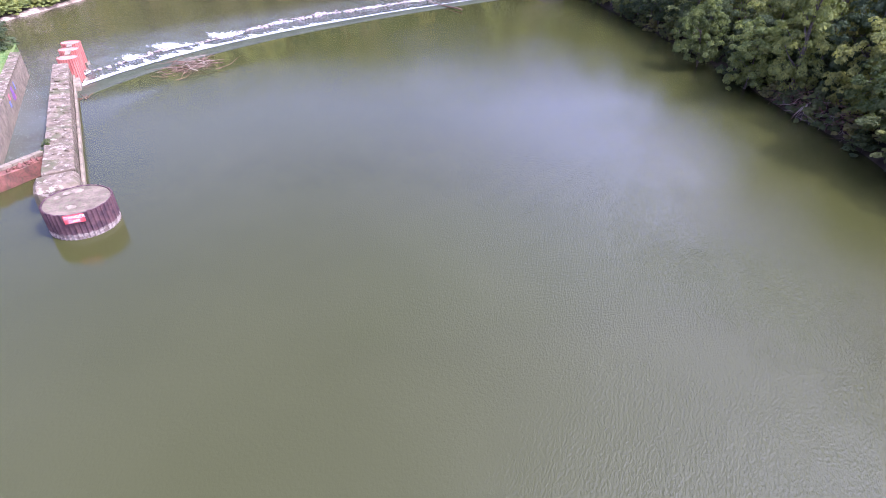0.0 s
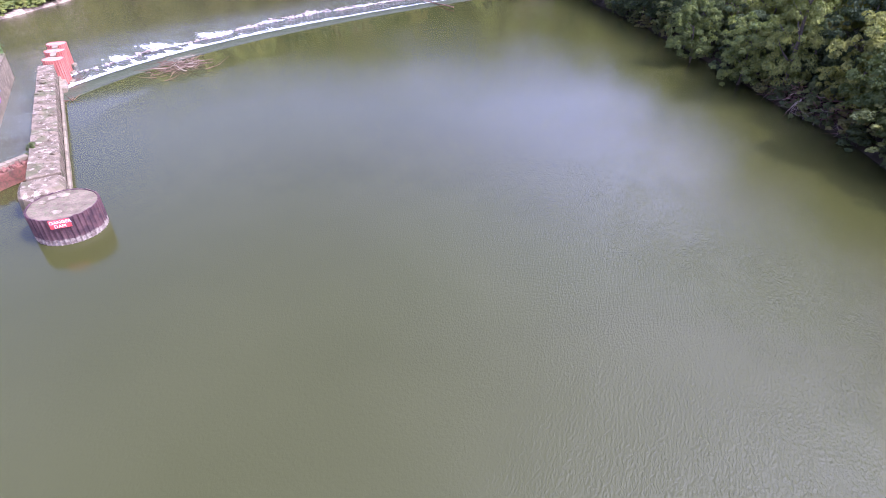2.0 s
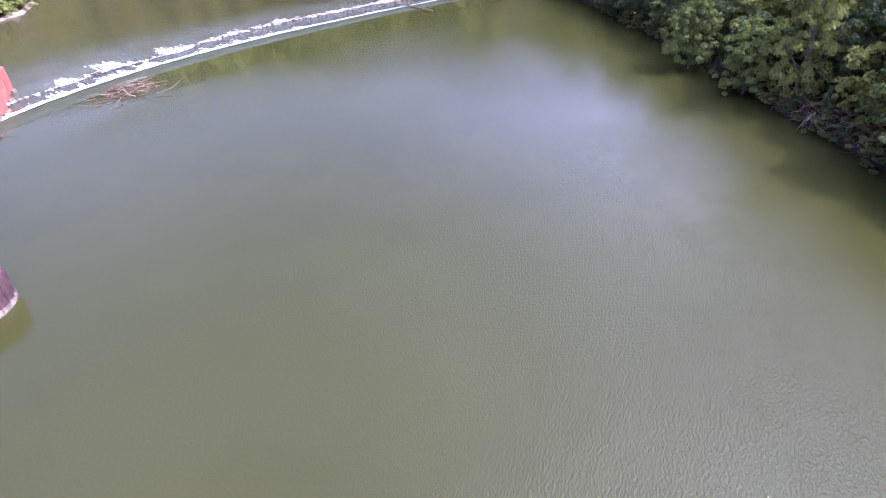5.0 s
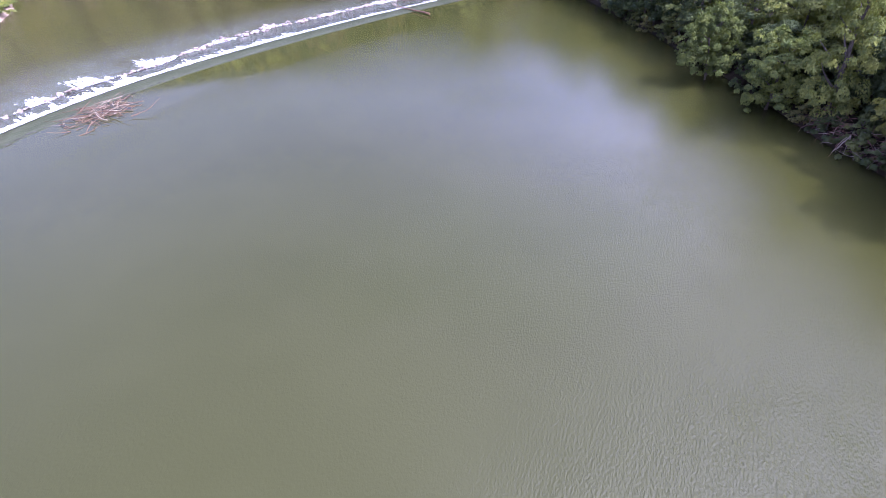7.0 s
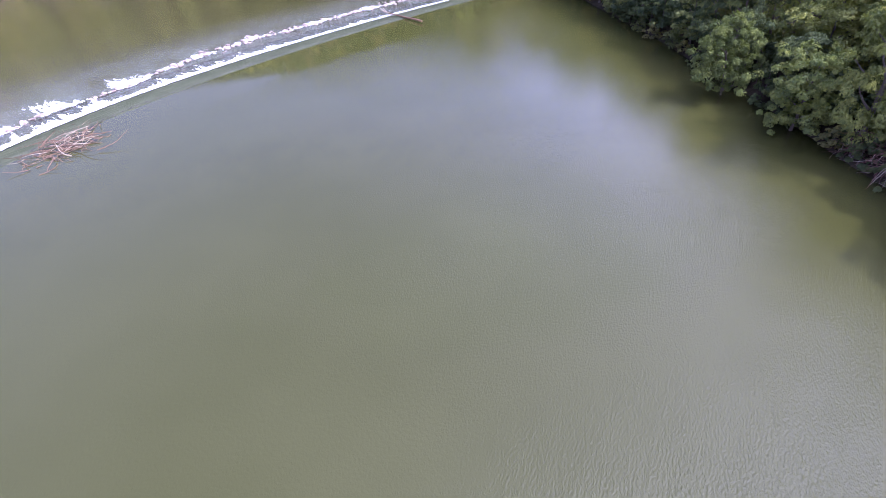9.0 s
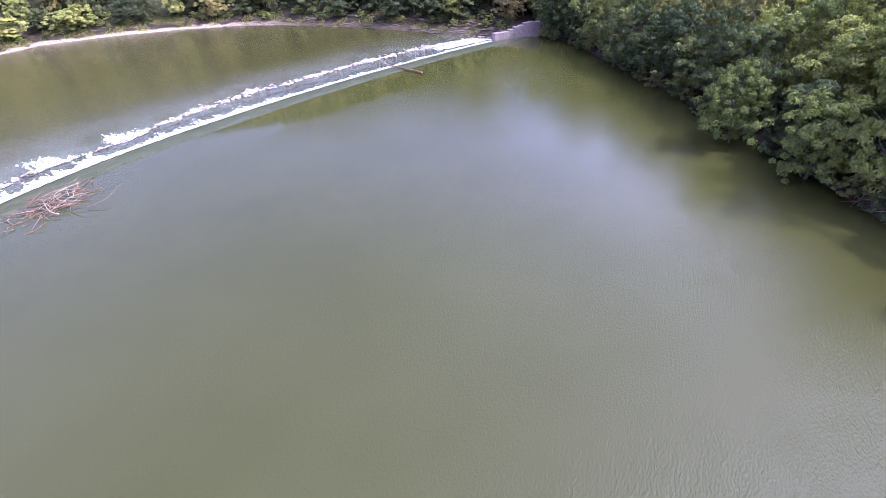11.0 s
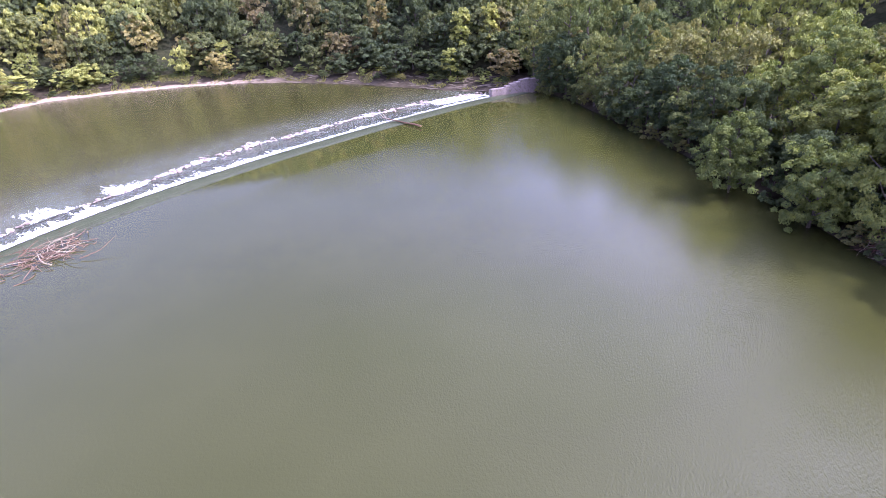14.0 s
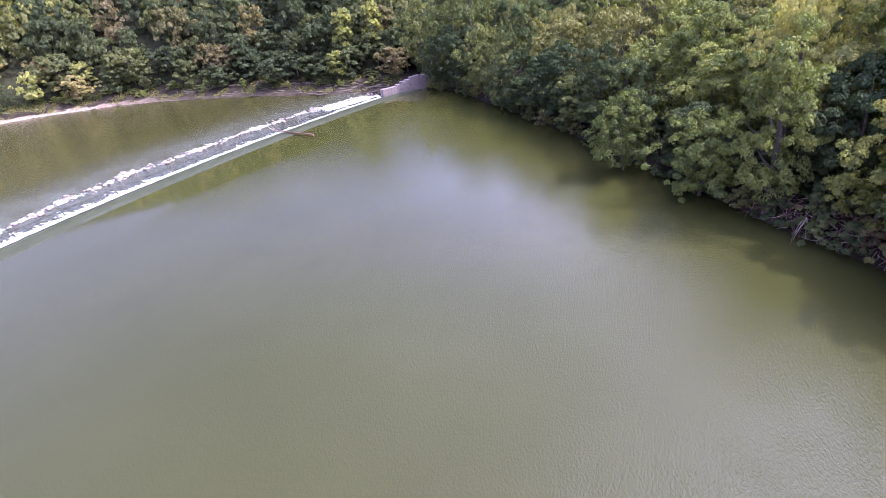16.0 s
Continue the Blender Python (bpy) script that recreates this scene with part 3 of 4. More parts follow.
def round_cap(radius, z0, z1, mat, parent, seed, label=""):
    bm = bmesh.new()
    rings, sides = 9, 40
    loops = []
    for i in range(1, rings + 1):
        r = radius * i / rings
        loops.append([bm.verts.new((r * math.cos(2 * math.pi * k / sides), r * math.sin(2 * math.pi * k / sides), z1 + 0.07 * noise.noise((r * math.cos(2 * math.pi * k / sides) + seed, r * math.sin(2 * math.pi * k / sides), 0)))) for k in range(sides)])
    mid = bm.verts.new((0, 0, z1))
    low = [bm.verts.new((v.co.x, v.co.y, z0)) for v in loops[-1]]
    for k in range(sides):
        j = (k + 1) % sides
        bm.faces.new((mid, loops[0][k], loops[0][j]))
        for a, b in zip(loops, loops[1:] + [low]):
            bm.faces.new((a[k], b[k], b[j], a[j]))
    return part("cap", bm, mat, parent, label)


def build_danger_cell():
    cx, cy, r, top = -30.5, 38.6, 2.62, 2.36
    cell = tagged(new("sheet_pile_cell"), "round rusted sheet-pile cell filled with concrete, red warning sign", "mooring cell")
    cell.location = (cx, cy, 0)
    me = pile_mesh(r, 44, -2.6, top, "steel_sheet", MAT_PILE)
    for k in range(44):
        p = part("steel_sheet", me, MAT_PILE, cell)
        p.rotation_euler = (0, 0, 2 * math.pi * k / 44)
        p.location = (0, 0, 0.03 * math.sin(k * 2.3))
    round_cap(r - 0.13, -2.6, top - 0.06, MAT_CAP, cell, 3.0, "grey concrete fill with pale patches")
    rnd = random.Random(9)
    for px, py, s in ((-0.8, 1.5, 0.45), (0.2, -1.2, 0.36), (-1.4, 1.0, 0.3), (-1.8, 0.2, 0.24)):
        bm = bmesh.new()
        bmesh.ops.create_icosphere(bm, subdivisions=2, radius=s)
        for v in bm.verts:
            v.co = Vector((v.co.x * 1.25, v.co.y, v.co.z * 0.22)) + Vector(noise.noise_vector(v.co * 2.5 + Vector((s * 40, 0, 0)))) * 0.10
        bmesh.ops.translate(bm, verts=bm.verts, vec=(px, py, top - 0.05))
        part("pale_patch", bm, MAT_WALL, cell)
    # the sign on the pool side
    turn = radians(-66)
    bm = bmesh.new()
    block(bm, 0, 0, -0.37, 0.37, 1.46, 0.05, 0, 0.01)
    board = part("sign_board", bm, MAT_RED_SIGN, cell, "red board lettered in white")
    board.matrix_local = Matrix.Rotation(turn, 4, "Z") @ Matrix.Translation((r + 0.10, 0, top - 0.34)) @ Matrix.Rotation(math.pi / 2, 4, "Z")
    for words, size, x, z in (("DANGER", 0.37, -0.69, 0.045), ("DAM", 0.37, -0.45, -0.31)):
        cu = bpy.data.curves.new("lettering", "FONT")
        cu.body, cu.size, cu.extrude = words, size, 0.006
        cu.materials.append(MAT_WHITE)
        ob = new("lettering", cu)
        ob.parent = board
        ob.matrix_local = Matrix.Translation((x, -0.033, z)) @ Matrix.Rotation(math.pi / 2, 4, "X")


def build_red_cells():
    me = pile_mesh(1.34, 26, -2.8, 2.35, "steel_sheet", MAT_RED_CELL)
    for cx, cy in ((-55.1, 79.3), (-57.4, 83.6), (-59.4, 87.5)):
        cell = tagged(new("red_cell"), "round red-painted steel cell with a concrete top", "mooring cell", "cells below the dam")
        cell.location = (cx, cy, 0)
        for k in range(26):
            part("steel_sheet", me, MAT_RED_CELL, cell).rotation_euler = (0, 0, 2 * math.pi * k / 26)
        round_cap(1.24, -2.8, 2.30, MAT_RED_TOP, cell, cx)
        bm = bmesh.new()
        block(bm, 1.35, 0.2, -2.0, -0.75, 0.5, 1.0, 0.1, 0.05)
        part("foot", bm, MAT_WALL, cell, "pale concrete foot")
    for a, b in (((-55.1, 79.3), (-57.4, 83.6)), ((-57.4, 83.6), (-59.4, 87.5))):
        bridge = tagged(new("footbridge"), "short concrete beam between two red cells", "footbridge", "beams between cells")
        d = Vector(b) - Vector(a)
        m = (Vector(a) + Vector(b)) / 2
        bm = bmesh.new()
        block(bm, m.x, m.y, 2.34, 2.50, d.length * 0.55, 0.7, math.atan2(d.y, d.x), 0.02)
        part("deck", bm, MAT_WALL, bridge)


def build_lock_walls():
    wall = tagged(new("lock_cross_wall"), "red-stained masonry cross wall with a pale coping", "wall")
    d, start = Vector((-0.42, -0.907)).normalized(), Vector((-39.7, 48.8))
    turn = math.atan2(d.y, d.x)
    mid = start + d * 3.1
    rnd = random.Random(6)
    bm = bmesh.new()
    block(bm, mid.x, mid.y, -2.6, 1.45, 6.2, 1.5, turn, 0.05)
    roughen(bm, 3, 1.2, 0.10, -1)
    part("body", bm, MAT_RUST_WALL, wall)
    up = Vector((-d.y, d.x))
    for k in range(6):
        c = start + d * (0.54 + 1.03 * k) - up * 0.42
        bm = bmesh.new()
        block(bm, c.x, c.y, 1.46, 1.80 + rnd.uniform(-0.02, 0.03), 1.01, 0.62, turn, 0.04)
        part("coping_stone", bm, MAT_WALL, wall)
    for k in range(34):
        bm = bmesh.new()
        s = rnd.uniform(0.10, 0.26)
        bmesh.ops.create_icosphere(bm, subdivisions=1, radius=s)
        for v in bm.verts:
            v.co += Vector(noise.noise_vector(v.co * 5 + Vector((k, 3, 0)))) * s * 0.5
        c = start + d * rnd.uniform(0.4, 5.9) + up * rnd.uniform(0.0, 0.62)
        bmesh.ops.translate(bm, verts=bm.verts, vec=(c.x, c.y, 1.5))
        part("rubble", bm, MAT_RUST_WALL, wall)
    land = tagged(new("lock_land_wall"), "pale concrete lock wall with faded painted marks", "wall")
    a, b = Vector((-63.5, 81.6)), Vector((-42.4, 43.2))
    d = (b - a).normalized()
    n = Vector((-d.y, d.x))
    turn = math.atan2(d.y, d.x)
    for k in range(8):
        c = a + d * (2.8 + 5.6 * k) - n * 0.55
        bm = bmesh.new()
        block(bm, c.x, c.y, -2.8, 2.18, 5.57, 1.1, turn, 0.04)
        roughen(bm, 2, 0.8, 0.03)
        part("wall_panel", bm, MAT_WALL, land)
        bm = bmesh.new()
        block(bm, c.x, c.y, 2.184, 2.42, 5.55, 1.35, turn, 0.05)
        part("coping_stone", bm, MAT_PIER, land)
    paints = [plain("faded_purple_paint", (0.22, 0.09, 0.26)), plain("faded_red_paint", (0.45, 0.12, 0.14)), plain("faded_blue_paint", (0.14, 0.16, 0.34))]
    for k in range(7):
        c = a + d * rnd.uniform(13, 20) + n * 0.012
        bm = bmesh.new()
        block(bm, c.x, c.y, 0, rnd.uniform(0.5, 1.1), rnd.uniform(0.5, 1.2), 0.03, turn, 0.01)
        bmesh.ops.translate(bm, verts=bm.verts, vec=(0, 0, rnd.uniform(0.0, 1.0)))
        part("painted_mark", bm, paints[k % 3], land)


def grass_material():
    n = Nodes("mown_grass", rough=0.9, spec=0.15)
    n.colour(n.mix(n.ramp(n.noise(0.7, 5), [(0.4, grey(0)), (0.62, grey(1))]), (0.075, 0.13, 0.030), (0.15, 0.19, 0.055)))
    n.bump(n.noise(9, 4), 0.7, 0.08)
    return n.m


MAT_GRASS = grass_material()


def build_terrace():
    """The level ground behind the lock wall, with its grass."""
    a, b = Vector((-63.5, 81.6)), Vector((-42.4, 43.2))
    d = (b - a).normalized()
    n = Vector((-d.y, d.x))
    c = (a + b) / 2 - n * 9.1 - d * 3.5
    bm = bmesh.new()
    block(bm, c.x, c.y, -2.6, 2.20, (b - a).length + 7, 15.95, math.atan2(d.y, d.x), 0.1)
    roughen(bm, 12, 0.3, 0.10, 1.0)
    me = bpy.data.meshes.new("lock_lawn")
    bm.to_mesh(me)
    bm.free()
    me.materials.append(MAT_GRASS)
    tagged(new("lock_lawn", me), "level green lawn behind the lock wall", "lawn", kind="structure")
    rnd = random.Random(12)
    verts, faces = [], []
    for _ in range(5000):
        p = a + d * rnd.uniform(-6, 43) - n * (1.3 + 14 * rnd.random() ** 1.5)
        w, h = rnd.uniform(0, 6.28), rnd.uniform(0.10, 0.30)
        q = Vector((math.cos(w), math.sin(w), 0)) * 0.05
        base = Vector((p.x, p.y, 2.12))
        k = len(verts)
        verts += [base - q, base + q, base + Vector((rnd.uniform(-.1, .1), rnd.uniform(-.1, .1), h + 0.08))]
        faces.append((k, k + 1, k + 2))
    tagged(new("grass", mesh_of("grass", verts, faces, MAT_GRASS)), "short green grass along the lock wall", "grass", kind="stuff")


build_terrace()
build_pier()
build_danger_cell()
build_red_cells()
build_lock_walls()


def build_abutment():
    ab = tagged(new("dam_abutment"), "pinkish concrete abutment wall with a stepped top", "wall")
    a, b = Vector((19.6, 152.6)), Vector((30.2, 156.4))
    d = (b - a).normalized()
    turn = math.atan2(d.y, d.x)
    for k, top in enumerate((1.5, 1.5, 1.5, 1.8, 2.2, 2.4, 2.8, 2.9, 2.7, 2.7)):
        c = a + d * (0.6 + 1.25 * k)
        bm = bmesh.new()
        block(bm, c.x, c.y, -2.5, top, 1.24, 1.2, turn, 0.03)
        roughen(bm, 1, 1.0, 0.03)
        part("wall_step", bm, MAT_ABUT, ab)


build_abutment()


# ---- driftwood and rocks on the dam ----
def crooked(start, direction, length, r0, rnd, bend=0.25, n=6):
    p, d, pts, rad = Vector(start), Vector(direction).normalized(), [], []
    for i in range(n):
        pts.append(p.copy())
        rad.append(r0 * (1 - 0.8 * i / (n - 1)))
        p = p + d * (length / (n - 1))
        d = (d + Vector((rnd.uniform(-1, 1), rnd.uniform(-1, 1), rnd.uniform(-0.6, 0.6))) * bend).normalized()
    return pts, rad


def build_driftwood():
    rnd = random.Random(21)
    log = tagged(new("drift_log"), "long bare tree trunk stranded across the dam crest", "log")
    a, b = Vector((3.2, 128.4, 0.36)), Vector((-4.4, 137.6, 0.20))
    pts = [a.lerp(b, k / 7) + Vector((0, 0, 0.05 * math.sin(k * 1.3))) + Vector((0.06 * math.sin(k * 2.1), 0, 0)) for k in range(8)]
    part("trunk", mesh_of("trunk", *tube(pts, [0.20, 0.17, 0.155, 0.145, 0.135, 0.12, 0.10, 0.07], 9), MAT_DRIFT, True), None, log)
    for k in range(4):
        p, r = crooked(b.lerp(a, 0.05 + 0.08 * k), (-0.6, 0.5, 0.5 - 0.2 * k), 1.8, 0.08, rnd)
        part("branch", mesh_of("branch", *tube(p, r, 5), MAT_DEAD), None, log)
    heap = tagged(new("driftwood_heap"), "tangled heap of bare reddish branches caught on the dam", "driftwood")
    for k in range(170):
        along, across = rnd.gauss(0, 2.5), rnd.gauss(0, 1.9)
        c = dam_edge(19.6 + along + 0.25 * across, -2.6 + across)
        w = rnd.uniform(0, 2 * math.pi)
        mound = 0.5 * math.exp(-(along / 2.6) ** 2 - (across / 1.3) ** 2)
        p, r = crooked((c.x, c.y, rnd.uniform(-0.1, 0.1 + mound)), (math.cos(w), math.sin(w), rnd.uniform(-0.1, 0.32)), rnd.uniform(0.8, 2.9), rnd.uniform(0.02, 0.06), rnd, 0.38)
        part("branch", mesh_of("branch", *tube(p, r, 4), MAT_DRIFT if k % 5 else MAT_DEAD), None, heap)
    for k in range(26):
        c = dam_edge(19.0 + rnd.gauss(0, 2.4), -2.6 + rnd.gauss(0, 1.7))
        w = rnd.uniform(0, 2 * math.pi)
        p, r = crooked((c.x, c.y, rnd.uniform(0.0, 0.5)), (math.cos(w), math.sin(w), rnd.uniform(0.0, 0.25)), rnd.uniform(3.0, 5.4), rnd.uniform(0.04, 0.085), rnd, 0.30, 9)
        part("bough", mesh_of("bough", *tube(p, r, 5), MAT_DRIFT if k % 4 else MAT_DEAD), None, heap)
    snag = tagged(new("small_snag"), "small dark branch stub standing in the water", "driftwood")
    for k in range(9):
        c = dam_edge(2.6, -0.6)
        w = rnd.uniform(0, 6.28)
        p, r = crooked((c.x + rnd.uniform(-.3, .3), c.y + rnd.uniform(-.3, .3), -0.1), (math.cos(w), math.sin(w), rnd.uniform(0.3, 1.0)), rnd.uniform(0.7, 1.6), 0.07, rnd)
        part("branch", mesh_of("branch", *tube(p, r, 5), MAT_DRIFT), None, snag)


def rock_mesh(seed, mat):
    bm = bmesh.new()
    bmesh.ops.create_icosphere(bm, subdivisions=2, radius=0.5)
    for v in bm.verts:
        v.co += Vector(noise.noise_vector(v.co * 1.8 + Vector((seed * 7.1, 0, 0)))) * 0.28
        v.co.z *= 0.62
    me = bpy.data.meshes.new("rock")
    bm.to_mesh(me)
    bm.free()
    me.materials.append(mat)
    return me


MAT_ROCK = concrete("pale_pink_stone", (0.42, 0.33, 0.29), (0.17, 0.13, 0.11), moss=(0.16, 0.13, 0.10), scale=1.5)


def toe_line(s):
    """Metres downstream of the dam's edge at which the line of rocks lies."""
    return 12.3 + 3.2 * min(1, max(0, (s - 36) / 16)) + 0.5 * math.sin(s * 0.33) * math.exp(-abs(s - 35) / 50) + 0.7 * noise.noise((s * 0.35, 0, 0)) + 0.5 * noise.noise((s * 1.1, 12.0, 0)) - 3.4 * max(0, (s - 97) / 22)


def build_toe_rocks():
    rnd = random.Random(33)
    shapes = [rock_mesh(k, MAT_ROCK) for k in range(6)]
    for k in range(300):
        s = 9.5 + 106.5 * (k / 300) ** 0.75 + rnd.uniform(-0.6, 0.6)
        wide = 0.16 if s < 38 else 0.2 + 0.75 * min(1, (s - 38) / 14) * (0.7 + 1.2 * noise.noise((s * 0.18, 5.0, 0)))
        c = dam_edge(s, toe_line(s) + rnd.gauss(0, max(0.12, wide)))
        ob = new("rock", shapes[k % 6])
        size = 0.28 + 0.62 * rnd.random() ** 2.0
        ob.matrix_world = pose(c.x, c.y, TAIL_Z + 0.10 * size + 0.05, rnd.uniform(-15, 15), rnd.uniform(-15, 15), rnd.uniform(0, 360)) @ Matrix.Diagonal((size * 1.3, size, size * 0.9, 1))
        tagged(ob, "pale pinkish rock breaking the water below the dam", "rock", "rocks below the dam")


def apron_z(out):
    """Height of the dam's downstream slope, or of the tailwater past it."""
    return float(np.interp(out, [4.6, 5.0, 8.2, 9.8, 11.9], [-0.26, -0.38, -1.0, -1.07, -1.12]))


FANS = ((6.5, 5.0, 3.4), (17.5, 4.0, 2.6), (25.5, 5.6, 3.4), (36.5, 6.0, 3.6), (50, 2.4, 2.6), (61, 2.6, 3.0), (74, 2.0, 3.0), (88, 3.2, 2.6))  # along the dam, reach, half width


def foam_cover(s, out):
    """How densely white water covers a place on the dam, 0 to 1."""
    w = 0.9 + 0.9 * noise.noise((s * 0.16, 3.0, 0)) + 0.7 * noise.noise((s * 0.6, 9.0, 0)) + 0.5 * noise.noise((s * 1.9, 1.0, 0))
    w = max(0.72, w) * (4.6 if s < 45 else 4.6 - 1.3 * min(1, (s - 45) / 32) + 1.6 * max(0, (s - 100) / 12))
    cover = 0.0
    if out > 4.7:
        cover = 1.45 - 1.15 * (out - 4.7) / w
        if s > 80:
            cover *= 0.75 + 0.7 * noise.noise((s * 0.22, 30.0, 0))
    line = toe_line(s)
    d = out - line
    thick = 0.42 if s < 42 else 1.3
    cover = max(cover, max(0.0, 0.50 + 0.8 * noise.noise((s * 0.5, 50.0, 0))) * (1 - abs(d) / thick))
    for s0, reach, half in FANS:
        f = d / reach + 0.30 * noise.noise((s * 1.1, s0, 0)) + 0.12 * noise.noise((s * 3.1, s0, 5.0))
        if d > -0.6 and f < 1:
            f = max(f, 0.0)
            off = abs(s - (s0 - f * reach * 0.35)) / (half * (1 - 0.35 * f))
            if off < 1:
                cover = max(cover, 1.25 * (1 - f) ** 0.8 * (1 - off * off))
    if s > 99 and 9.5 < out < line + 1.6:
        cover = max(cover, 0.72 * min(1, (s - 99) / 5))
    return cover


def build_foam():
    """Churned white water: a lumpy sheet torn into ragged patches."""
    along, across = np.arange(1.9, 114.6, 0.14), np.arange(4.6, 20.4, 0.14)
    top, sheets = {}, {"falling_foam": ([], []), "toe_foam": ([], [])}

    def corner(i, j, name):
        if (i, j, name) not in top:
            s, out = float(along[i]), float(across[j])
            p = dam_edge(s, out)
            lump = (0.10 if out < 11.2 else 0.04) + 0.05 * noise.noise((p.x * 1.3, p.y * 1.3, 0)) + 0.03 * noise.noise((p.x * 3.7, p.y * 3.7, 2.0))
            verts = sheets[name][0]
            top[i, j, name] = len(verts)
            verts.append((p.x, p.y, apron_z(out) + max(0.02, lump)))
        return top[i, j, name]

    for i in range(len(along) - 1):
        for j in range(len(across) - 1):
            s, out = float(along[i]), float(across[j])
            if s < 3.0 + 0.60 * max(0.0, out - 4.7):
                continue
            cover = foam_cover(s, out)
            if cover <= 0.02:
                continue
            grain = 0.5 + 0.55 * noise.noise((s * 2.1, out * 0.7, 0)) + 0.50 * noise.noise((s * 5.0, out * 2.4, 7.0))
            if grain < cover:
                name = "falling_foam" if out < 11.2 else "toe_foam"
                sheets[name][1].append((corner(i, j, name), corner(i + 1, j, name), corner(i + 1, j + 1, name), corner(i, j + 1, name)))
    for name, label in (("falling_foam", "white water tumbling down the face of the dam"), ("toe_foam", "white foam fanning out below the rocks under the dam")):
        tagged(new(name, mesh_of(name, *sheets[name], MAT_FOAM if name == "falling_foam" else MAT_LACE, True)), label, "foam", kind="stuff")


build_driftwood()
build_toe_rocks()
build_foam()


# ---- trees ----
def crown_mesh(name, seed, shape, puffs, leaves, leaf, mat, puff_size=0.30, far=False):
    """A crown one unit high and about one wide, of many leaves in clumps. shape: radius at heights 0..1."""
    rng = np.random.default_rng(seed)
    hs = np.linspace(0, 1, len(shape))
    # boughs: rounded masses that fill the outline, with gaps between them
    lobes = []
    for k in range(14):
        h = 0.08 + 0.82 * (k + rng.uniform(-0.5, 0.5)) / 13
        r = np.interp(h, hs, shape)
        w = 2.4 * k + rng.uniform(-0.6, 0.6)
        size = rng.uniform(0.30, 0.62) * r + 0.03
        out = max(0.0, r - size * 0.6) * rng.uniform(0.7, 1.22)
        lobes.append((out * math.cos(w), out * math.sin(w), h, size))
    pc = []
    for k in range(puffs):
        x, y, h, size = lobes[int(rng.integers(len(lobes)))]
        if k % 5 == 0:
            h2 = rng.uniform(0.05, 0.9)
            r = 0.75 * np.interp(h2, hs, shape) * math.sqrt(rng.uniform(0, 1))
            w = rng.uniform(0, 2 * np.pi)
            pc.append((r * math.cos(w), r * math.sin(w), h2))
            continue
        v = rng.normal(size=3)
        v[2] = abs(v[2]) * 0.9 if rng.uniform() < 0.72 else v[2]
        v /= np.linalg.norm(v)
        k2 = size * rng.uniform(0.72, 1.05)
        pc.append((x + v[0] * k2, y + v[1] * k2, min(1.0, h + v[2] * k2 * 0.62)))
    pc = np.array(pc)
    ps = puff_size * rng.uniform(0.40, 1.15, puffs) * 0.5
    c = np.repeat(pc, leaves, 0)
    s = np.repeat(ps, leaves)
    n = len(c)
    d = rng.normal(size=(n, 3))
    d[:, 2] = np.abs(d[:, 2]) * 0.9 - 0.12  # each clump is a cap: leaves above, shade beneath
    outward = c * [1, 1, 0]
    d += 0.55 * outward / (np.linalg.norm(outward, axis=1, keepdims=True) + 0.08)
    d /= np.linalg.norm(d, axis=1, keepdims=True)
    pos = c + d * (s * rng.uniform(0.55, 1.08, n) ** 0.5)[:, None] * [1, 1, 0.72]
    nor = d * [1, 1, 0.8] + np.array([0, 0, 0.35]) + rng.normal(size=(n, 3)) * 0.30
    nor /= np.linalg.norm(nor, axis=1, keepdims=True)
    a = np.cross(nor, rng.normal(size=(n, 3)))
    a /= np.linalg.norm(a, axis=1, keepdims=True)
    b = np.cross(nor, a)
    size = (leaf * rng.uniform(0.6, 1.25, n))[:, None]
    droop = nor * size * 0.22
    v = np.stack([pos - a * size * 0.55 - droop, pos + b * size * 0.36, pos + a * size * 0.62 - droop, pos - b * size * 0.36], 1).reshape(-1, 3)
    i = np.arange(n)[:, None] * 4
    f = np.concatenate([i + [0, 1, 3], i + [1, 2, 3]], 0)
    if far:  # one wide blade for each leaf
        v = np.stack([pos - a * size * 0.62 - droop, pos + a * size * 0.62 - droop, pos + b * size * 0.8], 1).reshape(-1, 3)
        f = np.arange(n * 3).reshape(-1, 3)
    me = bpy.data.meshes.new(name)
    me.vertices.add(len(v))
    me.vertices.foreach_set("co", v.ravel())
    me.loops.add(f.size)
    me.loops.foreach_set("vertex_index", f.ravel())
    me.polygons.add(len(f))
    me.polygons.foreach_set("loop_start", np.arange(len(f)) * 3)
    me.polygons.foreach_set("loop_total", np.full(len(f), 3))
    me.materials.append(mat)
    me.update()
    return me


def trunk_mesh(seed, lean=0.0, limbs=6, bare=0.25, mat=None, name="trunk"):
    """A tapered trunk one unit high with limbs, the lowest at the height bare."""
    rnd = random.Random(seed)
    pts = [(lean * k / 6 * 0.5 + 0.012 * rnd.uniform(-1, 1), 0.012 * rnd.uniform(-1, 1), k / 6 * 0.92 - 0.04) for k in range(7)]
    pieces = [tube(pts, [0.022 * (1 - 0.13 * k) for k in range(7)], 6)]
    for k in range(limbs):
        z = bare + (0.85 - bare) * k / limbs
        w = rnd.uniform(0, 6.28)
        p, r = crooked((lean * z * 0.5, 0, z), (math.cos(w), math.sin(w), 0.9), 0.30 * (1.15 - z), 0.009, rnd, 0.15, 5)
        pieces.append(tube(p, r, 4))
    return mesh_of(name, *joined(pieces), mat or MAT_BARK)


